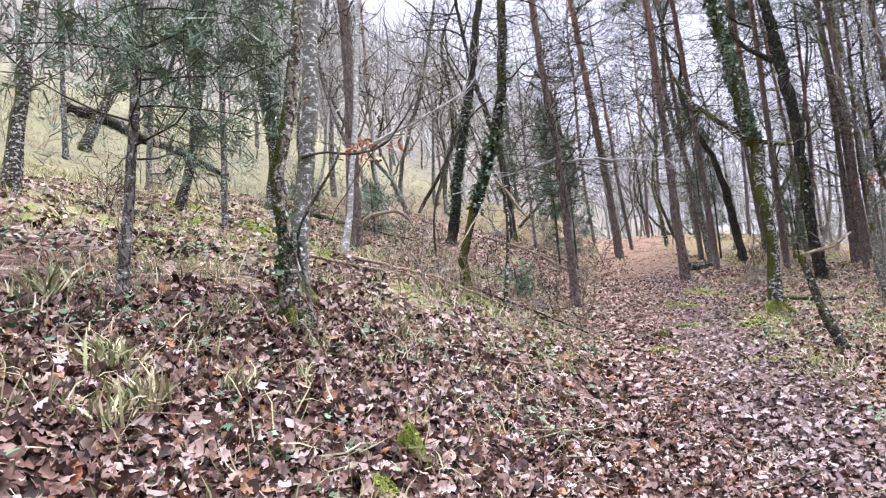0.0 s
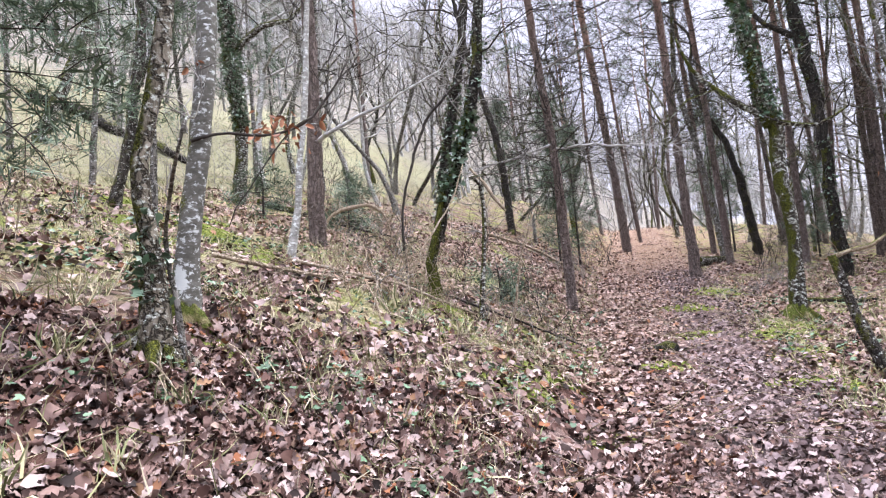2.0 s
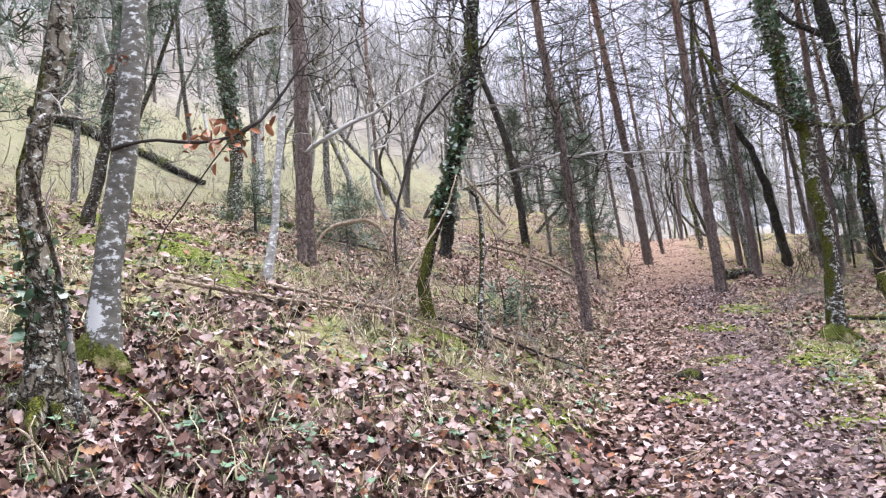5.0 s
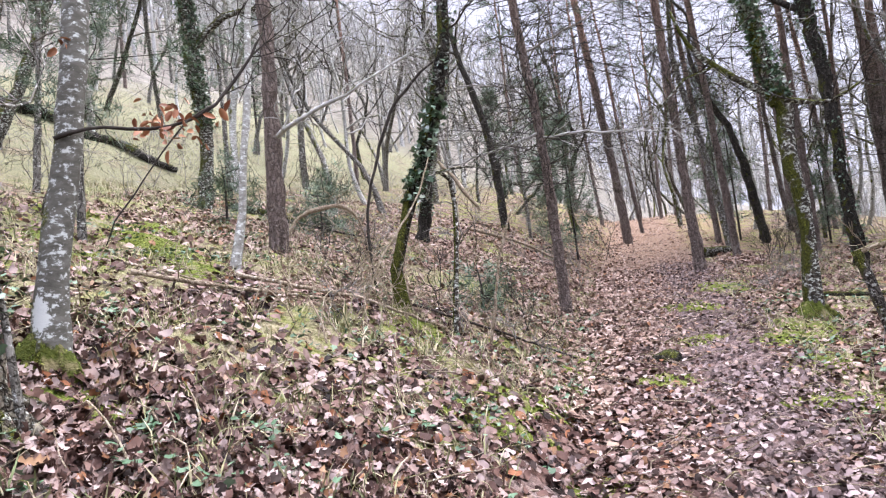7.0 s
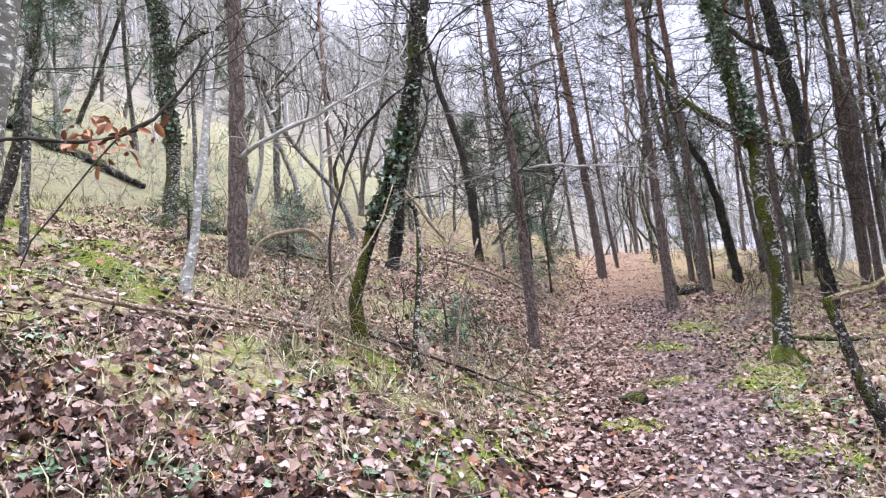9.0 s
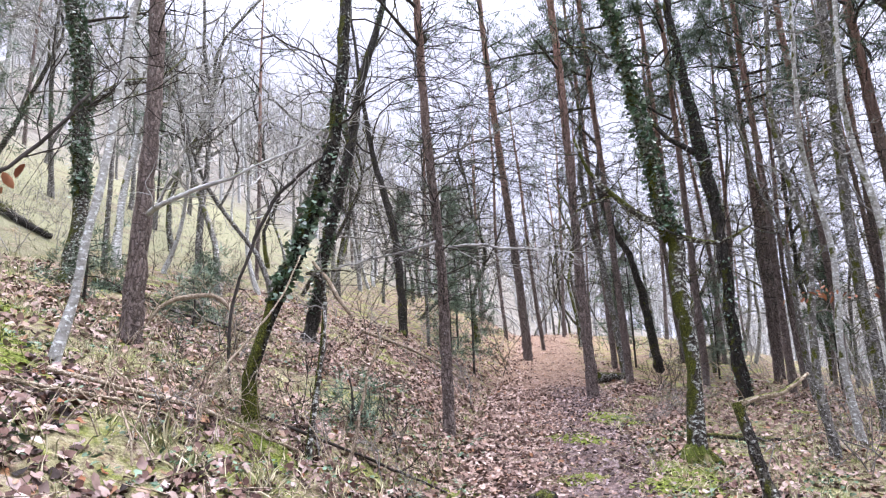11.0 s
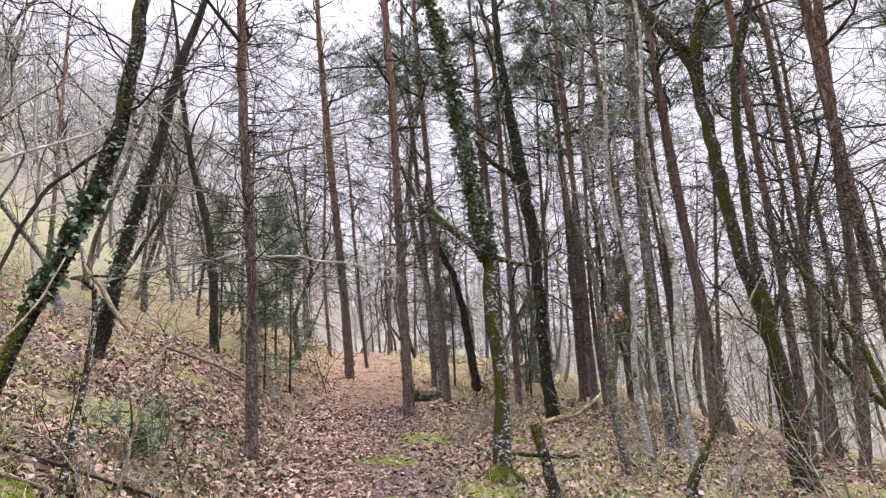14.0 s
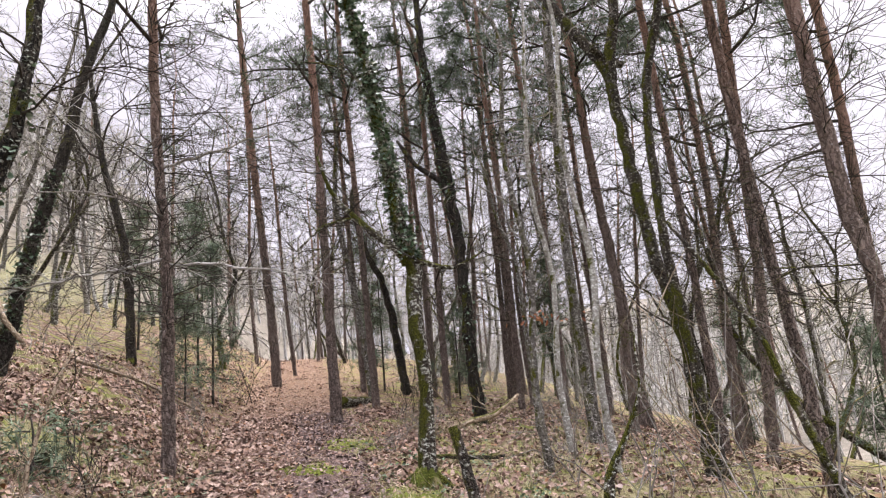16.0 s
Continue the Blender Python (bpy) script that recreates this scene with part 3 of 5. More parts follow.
def pine(label, ctrl, height, seed, crown_start=0.55, dead=38, needles=760, group="scots pines", sides=12):
    """A tall pine: bare straight trunk, thin dead side branches and a high needled crown."""
    rng = np.random.default_rng(seed)
    base = (ctrl[0][0], ctrl[0][1], float(ground(ctrl[0][0], ctrl[0][1])))
    b = np.array(base)
    ob = root("pine_tree", base, label, "tree", group)
    line = trunk_part(top_of(rooted(ctrl), base[2] + height, rng, 0.1), base, PINE_BARK, ob, rng, 0.035, sides)
    z = line[:, 2]
    s = Shape()
    for k in range(dead):
        h = base[2] + 1.3 + (height * crown_start - 0.5) * rng.uniform(0.1, 1)
        c = np.array([np.interp(h, z, line[:, j]) for j in range(4)])
        a = rng.uniform(0, 2 * math.pi)
        ramify(s, rng, c[:3] - b, (math.cos(a), math.sin(a), 0.12), rng.uniform(0.5, 1.8), rng.uniform(0.006, 0.012), 1 if k % 3 else 2, 0.24, 0.0)
    part("deadwood", s.mesh("deadwood"), TWIG_DARK, ob, "thin bare dead side branches", "stuff")
    ends = []
    crown_of(rng, line, b, base[2] + height * crown_start, 18, 1.9, 0.035, 1, TWIG_DARK, ob, 0.2, 0.05, "crown", 0.25, ends)
    ends = np.array(ends)
    at = ends[rng.integers(0, len(ends), needles)] + rng.normal(0, 0.12, (needles, 3))
    part("needles", many("needles", NEEDLE_V, NEEDLE_F, turns(rng, needles, 0.5, rng.uniform(0.12, 0.24, needles), at)), NEEDLES, ob, "dark blue-green needle tufts", "stuff")
    return ob


def bough(tree, ctrl, mat, seed, sprays=8, reach=0.8):
    """A long low bough of a tree with thin side shoots."""
    rng = np.random.default_rng(seed)
    b = np.array(tree.location)
    line = smooth_line(ctrl, 0.15)
    s = Shape()
    s.tube(line[:, :3] - b + rng.normal(0, 0.016, (len(line), 3)), line[:, 3], 6, 0.08, rng)
    part("bough", s.mesh("bough"), mat, tree)
    s = Shape()
    for _ in range(sprays):
        i = int(rng.integers(1, len(line)))
        d = line[i, :3] - line[i - 1, :3]
        d = d / np.linalg.norm(d)
        ramify(s, rng, line[i, :3] - b, d + rng.normal(0, 0.5, 3), rng.uniform(0.3, 1.0) * reach, max(0.35 * line[i, 3], 0.004), 1, 0.2, 0.02)
    part("spray", s.mesh("spray"), mat, tree, kind="stuff")


# ---- ground: one sheet from the footpath to the far hills ----
def spread(lo, hi, step, reach):
    mid = np.arange(lo, hi, step)
    out, d, p = [], step, 0.0
    while p < reach:
        d *= 1.18
        p += d
        out.append(p)
    out = np.array(out)
    return np.concatenate([(lo - out)[::-1], mid, mid[-1] + out])


def build_ground():
    xs, ys = spread(-4.5, 8.0, 0.09, 500), spread(-1.0, 16.0, 0.1, 600)
    gx, gy = np.meshgrid(xs, ys)
    gz = ground(gx, gy)
    near = np.exp(-(np.clip(np.abs(gx - 1.5) - 6, 0, None) + np.clip(np.abs(gy - 7) - 9, 0, None)) / 2)
    gz = gz + near * np.random.default_rng(3).normal(0, 0.008, gz.shape)
    nx, ny = len(xs), len(ys)
    i = (np.arange(ny - 1)[:, None] * nx + np.arange(nx - 1)).ravel()
    faces = np.stack([i, i + 1, i + nx + 1, i + nx], -1)
    me = bpy.data.meshes.new("ground")
    me.from_pydata(np.stack([gx, gy, gz], -1).reshape(-1, 3).tolist(), [], faces.tolist())
    me.shade_smooth()
    me.materials.append(FLOOR)
    return tagged(new("ground", me), "sloping woodland floor with humus, moss and a trodden footpath", "ground", kind="structure")


GROUND = build_ground()

# ---- trees close to the footpath ----
broadleaf("rough_barked_tree", "rough lichened tree trunk with ivy on its lower bark", [(-1.01, 4.54, 1.74, 0.11), (-1.0, 4.54, 2.2, 0.07), (-1.02, 4.53, 2.74, 0.062), (-0.93, 4.57, 3.23, 0.058), (-0.86, 4.59, 3.64, 0.055)], 9, 11, ROUGH_BARK, TWIG_GREY, crown=(8, 1.2, 0.02, 2), crown_from=0.3, ivy=[(2.0, 2.5, 90)], rough=0.12, roots=7)
broadleaf("beech_tree", "smooth grey beech trunk with white lichen and mossy foot", [(-1.07, 5.08, 1.91, 0.13), (-1.06, 5.08, 2.14, 0.1), (-1.01, 5.12, 2.57, 0.09), (-0.95, 5.16, 2.99, 0.085), (-0.88, 5.2, 3.72, 0.082)], 11, 12, BEECH_BARK, TWIG_DARK, crown=(8, 1.6, 0.02, 2), crown_from=0.45, rough=0.015)
broadleaf("sapling", "thin bare sapling beside the rough trunk", [(-0.87, 4.55, 1.67, 0.022), (-0.89, 4.54, 2.0, 0.019), (-0.92, 4.52, 2.32, 0.014)], 1.6, 13, GREY_BARK, TWIG_GREY, crown=(4, 0.5, 0.006, 1), crown_from=0.4, category="sapling", group="saplings")
broadleaf("birch_tree", "slender pale lichen-covered birch stem", [(-1.12, 7.85, 2.5, 0.058), (-1.02, 7.9, 3.0, 0.046), (-0.98, 7.9, 3.4, 0.045), (-0.88, 7.95, 4.1, 0.042), (-0.76, 8.0, 5.4, 0.036)], 8.5, 14, PALE_BARK, TWIG_GREY, crown=(8, 1.3, 0.015, 2), crown_from=0.5, rough=0.03)
furrowed_pine = pine("reddish-grey pine trunk with deeply furrowed bark", [(-1.25, 9.8, 2.95, 0.14), (-1.18, 9.83, 4.6, 0.12), (-1.14, 9.85, 6.2, 0.108)], 12, 15, 0.6, 18)
broadleaf("leaning_oak", "leaning mossy oak wrapped with ivy", [(0.28, 8.1, 1.95, 0.085), (0.27, 8.1, 2.35, 0.065), (0.46, 8.14, 2.95, 0.066), (0.72, 8.18, 3.6, 0.072), (0.92, 8.22, 4.3, 0.074), (1.0, 8.24, 4.9, 0.07), (1.07, 8.26, 5.9, 0.06)], 9.5, 16, DARK_MOSSY, TWIG_DARK, crown=(18, 1.3, 0.012, 2), crown_from=0.25, ivy=[(2.95, 3.9, 560), (3.9, 5.0, 110)], rough=0.1, twigs_low=7, roots=5)
broadleaf("dark_ivy_tree", "dark leaning trunk behind brushwood with ivy", [(0.2, 13.95, 3.3, 0.15), (0.42, 13.97, 4.5, 0.13), (0.66, 14.0, 5.6, 0.125), (0.92, 14.03, 6.6, 0.115), (1.15, 14.06, 7.9, 0.1)], 11, 17, DARK_BARK, TWIG_DARK, crown=(12, 1.7, 0.018, 2), crown_from=0.3, ivy=[(3.6, 6.2, 900)])
broadleaf("sapling", "thin mossy sapling with broken top", [(0.72, 8.15, 1.74, 0.035), (0.84, 8.17, 2.59, 0.03), (0.85, 8.17, 3.11, 0.026)], 1.5, 18, OAK_MOSSY, TWIG_GREY, crown=(4, 0.5, 0.008, 1), category="sapling", group="saplings")
path_pine = pine("slim straight pine beside the leafy footpath", [(2.25, 11.98, 1.62, 0.108), (2.25, 11.98, 3.92, 0.094), (2.11, 11.99, 6.34, 0.085), (2.07, 12.0, 8.13, 0.08)], 12.5, 19, 0.45, 120)
pine("straight pine at the edge of the footpath", [(5.5, 15.7, 2.03, 0.15), (5.47, 15.7, 4.7, 0.115), (5.44, 15.72, 8.4, 0.108), (5.36, 15.74, 11.2, 0.1)], 15, 20, 0.45, 110)
pine("tall slightly leaning pine near the crest", [(6.2, 24.16, 3.24, 0.19), (6.04, 24.19, 6.34, 0.17), (5.68, 24.27, 11.2, 0.15), (5.45, 24.33, 15, 0.13)], 18, 21, 0.45, 110)
broadleaf("ivy_oak", "crooked mossy oak with ivy-clad upper trunk", [(4.88, 10.17, 1.23, 0.15), (4.95, 10.14, 2.24, 0.112), (4.89, 10.16, 3.04, 0.122), (4.92, 10.15, 3.73, 0.135), (4.81, 10.2, 4.46, 0.112), (4.68, 10.26, 5.61, 0.1), (4.56, 10.31, 6.67, 0.088), (4.4, 10.39, 7.53, 0.075)], 10, 22, OAK_MOSSY, TWIG_DARK,
          limbs=[[(4.85, 10.2, 3.85, 0.07), (4.75, 10.23, 4.06, 0.062), (4.32, 10.42, 4.5, 0.05), (4.05, 10.54, 4.9, 0.035), (3.93, 10.58, 5.35, 0.022)], [(4.95, 10.12, 3.9, 0.05), (5.09, 10.08, 3.84, 0.045), (5.39, 9.94, 3.76, 0.03), (5.75, 9.85, 3.95, 0.015)], [(4.32, 10.42, 4.5, 0.03), (3.95, 10.5, 4.42, 0.024), (3.6, 10.55, 4.1, 0.014)], [(4.62, 10.28, 6.2, 0.03), (4.2, 10.4, 6.55, 0.022), (3.8, 10.5, 6.6, 0.012)]], crown=(7, 1.6, 0.025, 2), crown_from=0.72, ivy=[(3.9, 7.6, 2300)], roots=5)
broadleaf("forked_ivy_oak", "dark mossy oak trunk with ivy patches", [(8.05, 14.61, 1.5, 0.17), (7.99, 14.65, 3.14, 0.146), (7.99, 14.65, 5.08, 0.149), (7.89, 14.7, 6.55, 0.165), (7.78, 14.76, 7.96, 0.14), (7.64, 14.84, 9.85, 0.11)], 13, 23, DARK_BARK, TWIG_DARK,
          limbs=[[(7.91, 14.69, 6.6, 0.09), (7.35, 14.99, 7.11, 0.07), (7.02, 15.17, 7.73, 0.04)]], crown=(9, 2.0, 0.03, 2), crown_from=0.55, ivy=[(5.5, 9.5, 700), (2.0, 4.5, 300)])
broadleaf("forked_oak", "tall mossy oak forking high up", [(8.29, 9.21, 0.87, 0.145), (8.23, 9.27, 2.67, 0.118), (8.09, 9.42, 4.06, 0.11), (8.02, 9.49, 5.3, 0.105), (7.97, 9.54, 6.61, 0.105)], 6.0, 24, OAK_BARK, TWIG_DARK,
          limbs=[[(7.98, 9.53, 6.4, 0.12), (7.9, 9.62, 6.8, 0.11), (7.67, 9.85, 7.38, 0.1), (7.45, 10.07, 7.95, 0.09), (7.1, 10.4, 9.0, 0.06)], [(7.98, 9.53, 6.4, 0.11), (8.02, 9.48, 6.9, 0.1), (8.1, 9.4, 7.37, 0.095), (8.16, 9.35, 8.2, 0.08), (8.2, 9.3, 9.5, 0.05)]], crown=(3, 1.2, 0.02, 2), crown_from=0.6, twigs_low=5)
broadleaf("oak_tree", "mossy oak stem beside a forked oak", [(8.21, 9.01, 0.83, 0.11), (8.09, 9.13, 3.53, 0.085), (8.08, 9.14, 4.69, 0.082), (8.16, 9.06, 6.13, 0.082), (8.4, 8.81, 7.33, 0.078)], 11, 25, OAK_BARK, TWIG_DARK, crown=(7, 1.7, 0.025, 2), crown_from=0.6)
pine("stout pine on the downhill side", [(8.63, 7.9, 0.83, 0.099), (8.59, 7.95, 2.17, 0.088), (8.51, 8.05, 4.33, 0.084), (8.47, 8.1, 6.89, 0.08)], 13, 26, 0.50, 46)
pine("pine standing behind a stouter pine", [(10.43, 10.13, 0.85, 0.115), (10.62, 9.9, 3.52, 0.1), (10.68, 9.83, 5.07, 0.098), (10.81, 9.68, 8.35, 0.088)], 14, 27, 0.45, 46)
pine("thick grey-red pine with bare branches", [(8.45, 6.95, 0.7, 0.125), (8.5, 6.85, 2.73, 0.111), (8.43, 6.94, 3.88, 0.106), (8.41, 6.98, 6.16, 0.102)], 13, 28, 0.50, 46)
pine("pine with a broad dark foot", [(11.5, 13.96, 1.2, 0.24), (11.47, 13.98, 2.2, 0.17), (11.44, 14.01, 3.69, 0.15), (11.29, 14.14, 6.58, 0.13), (11.22, 14.21, 9.76, 0.12)], 15, 29, 0.45, 46)
broadleaf("grey_tree", "tall slender grey trunk with side twigs", [(8.61, 11.86, 1.4, 0.134), (8.56, 11.9, 3.96, 0.106), (8.62, 11.85, 5.96, 0.1), (8.77, 11.73, 9.27, 0.09)], 13, 30, GREY_BARK, TWIG_GREY, crown=(10, 1.5, 0.02, 2), crown_from=0.4, rough=0.03, twigs_low=8)
pine("slim pine among grey stems", [(10.06, 12.61, 1.2, 0.104), (10.11, 12.57, 3.44, 0.086), (10.07, 12.6, 5.19, 0.08), (9.96, 12.7, 8.82, 0.073)], 14, 31, 0.45, 46)
pine("slim dark pine on the slope", [(10.88, 15.77, 1.7, 0.106), (10.91, 15.75, 3.4, 0.096), (10.88, 15.77, 6.13, 0.093), (10.79, 15.83, 11.4, 0.088)], 15, 32, 0.40, 46)
pine("distant slim pine on the slope", [(10.04, 16.33, 1.78, 0.095), (10.1, 16.29, 6.26, 0.088), (10.04, 16.33, 10.0, 0.08)], 15, 33, 0.40, 46)
pine("pine with reddish upper bark", [(10.37, 10.95, 0.85, 0.12), (10.37, 10.94, 3.74, 0.088), (10.34, 10.97, 6.82, 0.084), (10.32, 10.99, 9.1, 0.08)], 14, 34, 0.45, 46)
pine("pine on the lower slope", [(12.02, 12.11, 0.6, 0.122), (12.18, 11.93, 5.06, 0.095), (12.19, 11.92, 8.73, 0.088)], 14, 35, 0.40, 46)
pine("leaning pine low on the slope", [(13.5, 10.2, 0.2, 0.14), (13.55, 10.1, 1.59, 0.128), (13.67, 9.89, 6.12, 0.121), (13.68, 9.87, 9.0, 0.11)], 14, 36, 0.40, 46)
for k, (x, y, h, lean) in enumerate([(7.0, 17.6, 14.5, -0.25), (8.7, 17.4, 14.0, 0.1), (9.4, 19.6, 15.5, -0.1), (7.9, 21.0, 15.5, -0.3), (10.9, 18.2, 15.0, 0.15), (12.6, 16.4, 15.0, 0.1)]):
    z = float(ground(x, y))
    pine("slim red-barked pine in the stand above the slope", [(x, y, z, 0.105), (x + lean * 0.4, y, z + 4, 0.09), (x + lean, y + 0.1, z + 9, 0.075)], h, 240 + k, 0.46, 40, 1050)
for k, (x, y, h) in enumerate([(7.2, 9.7, 9.5), (6.5, 10.1, 8.5), (7.7, 11.3, 10.5)]):
    z = float(ground(x, y))
    broadleaf("grey_tree", "slender pale-grey crooked stem spotted with white lichen", [(x, y, z, 0.075), (x - 0.06, y, z + 1.2, 0.06), (x + 0.08, y, z + 2.6, 0.055), (x - 0.04, y + 0.1, z + 4.2, 0.048), (x + 0.05, y, z + 6.0, 0.038)], h, 260 + k, PALE_BARK if k % 2 == 0 else GREY_BARK, TWIG_GREY, crown=(9, 1.3, 0.016, 2), crown_from=0.3, rough=0.05, twigs_low=5)
broadleaf("crooked_tree", "thin crooked dark tree by the crest", [(8.88, 20.32, 2.7, 0.15), (8.55, 20.46, 5.42, 0.13), (8.08, 20.66, 6.83, 0.1), (7.84, 20.77, 8.04, 0.08)], 9, 37, DARK_BARK, TWIG_DARK, crown=(9, 1.6, 0.025, 2))
broadleaf("pale_footed_tree", "thin grey tree with pale lichened foot", [(7.53, 19.28, 2.4, 0.11), (7.26, 19.39, 5.34, 0.1), (6.94, 19.51, 7.69, 0.085)], 12, 38, GREY_BARK, TWIG_GREY, crown=(9, 1.6, 0.02, 2))
broadleaf("dark_bent_tree", "dark bent tree on the bank", [(1.98, 18.94, 3.9, 0.13), (1.89, 18.95, 5.69, 0.123), (1.74, 18.96, 6.75, 0.11), (1.36, 18.98, 8.31, 0.09)], 10.5, 39, DARK_BARK, TWIG_DARK, crown=(10, 2.0, 0.03, 2))
broadleaf("slope_tree", "bent mossy-footed tree on the hillside", [(-3.47, 9.02, 3.53, 0.095), (-3.32, 9.11, 4.22, 0.087), (-3.16, 9.2, 5.47, 0.083), (-3.12, 9.22, 6.19, 0.08)], 9, 40, OAK_BARK, TWIG_GREY, crown=(9, 1.7, 0.025, 2), twigs_low=4)
broadleaf("ivy_tree", "tree on the hillside thickly clothed in ivy", [(-3.16, 12.66, 4.21, 0.15), (-3.05, 12.71, 5.24, 0.135), (-3.12, 12.68, 6.29, 0.15), (-3.18, 12.66, 7.55, 0.15)], 10, 41, OAK_MOSSY, TWIG_DARK, limbs=[[(-3.12, 12.68, 6.7, 0.08), (-2.6, 12.8, 7.25, 0.07), (-2.1, 12.9, 7.35, 0.05), (-1.7, 13, 7.8, 0.02)]], crown=(8, 1.6, 0.03, 2), ivy=[(5.3, 9.5, 2600)])
broadleaf("leaning_tree", "leaning mossy trunk on the hillside", [(-7.06, 13.32, 5.66, 0.16), (-6.62, 13.62, 7.07, 0.135), (-6.2, 13.9, 8.6, 0.11)], 8, 42, OAK_MOSSY, TWIG_GREY, crown=(9, 1.8, 0.025, 2))

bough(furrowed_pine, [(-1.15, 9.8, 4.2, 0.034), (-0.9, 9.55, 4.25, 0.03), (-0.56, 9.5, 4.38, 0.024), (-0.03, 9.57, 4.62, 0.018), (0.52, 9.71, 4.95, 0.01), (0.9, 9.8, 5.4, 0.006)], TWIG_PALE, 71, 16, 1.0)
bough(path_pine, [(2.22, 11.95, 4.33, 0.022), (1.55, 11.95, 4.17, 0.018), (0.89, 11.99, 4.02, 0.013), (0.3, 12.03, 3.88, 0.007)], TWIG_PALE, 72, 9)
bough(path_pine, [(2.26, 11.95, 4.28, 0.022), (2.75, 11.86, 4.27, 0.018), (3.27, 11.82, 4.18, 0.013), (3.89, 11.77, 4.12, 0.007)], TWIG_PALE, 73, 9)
bough(path_pine, [(2.22, 11.95, 4.9, 0.02), (1.5, 11.7, 5.1, 0.014), (0.8, 11.5, 5.05, 0.007)], TWIG_GREY, 74, 9)
bough(path_pine, [(2.2, 11.98, 5.6, 0.02), (2.9, 11.7, 5.8, 0.014), (3.6, 11.6, 6.1, 0.007)], TWIG_GREY, 75, 9)
broadleaf("oak_tree", "mossy grey trunk on the hillside", [(-4.39, 6.86, 3.39, 0.12), (-4.3, 6.9, 4.2, 0.1), (-4.2, 6.95, 5.4, 0.09)], 9, 43, OAK_MOSSY, TWIG_GREY, crown=(8, 1.7, 0.025, 2))


def young_conifer(ctrl, height, seed, lo, label, boughs=15):
    """A thin young conifer with soft needled boughs on its upper stem."""
    rng = np.random.default_rng(seed)
    base = (ctrl[0][0], ctrl[0][1], float(ground(ctrl[0][0], ctrl[0][1])))
    ob = root("young_conifer", base, label, "tree", "young conifers")
    line = trunk_part(top_of(rooted(ctrl), base[2] + height, rng, 0.08), base, GREY_BARK, ob, rng, 0.03, 9)
    ends = []
    crown_of(rng, line, np.array(base), lo, boughs, 0.95, 0.009, 1, TWIG_DARK, ob, 0.16, -0.02, "crown", 0.15, ends)
    ends = np.array(ends)
    n = len(ends) * 2
    at = np.repeat(ends, 2, 0) + rng.normal(0, 0.06, (n, 3))
    part("needles", many("needles", NEEDLE_V, NEEDLE_F, turns(rng, n, 0.6, rng.uniform(0.08, 0.17, n), at)), NEEDLES, ob, "soft green needles", "stuff")


young_conifer([(-1.85, 3.93, 1.95, 0.045), (-1.8, 3.96, 2.52, 0.04), (-1.74, 3.99, 3.24, 0.038), (-1.71, 4.0, 3.68, 0.035)], 2.9, 44, 2.75, "thin young conifer with soft green needles on the bank", 26)
young_conifer([(-4.6, 10.6, 3.8, 0.06), (-4.5, 10.7, 6.0, 0.05)], 6.5, 46, 5.3, "young conifer with green boughs on the hillside")
young_conifer([(-6.6, 11.8, 5.0, 0.07), (-6.6, 11.8, 7.5, 0.05)], 7, 47, 6.4, "green conifer among bare hillside trees")
young_conifer([(-3.4, 14.6, 4.8, 0.07), (-3.4, 14.7, 7.0, 0.05)], 7.5, 48, 6.4, "green conifer among bare hillside trees")
young_conifer([(2.6, 19.2, 3.6, 0.06), (2.6, 19.3, 6, 0.05)], 7, 49, 4.6, "green conifer beside the footpath crest")
young_conifer([(-2.55, 8.0, 3.0, 0.05), (-2.5, 8.05, 5.0, 0.04)], 5.2, 45, 4.2, "young conifer with green boughs on the hillside", 30)

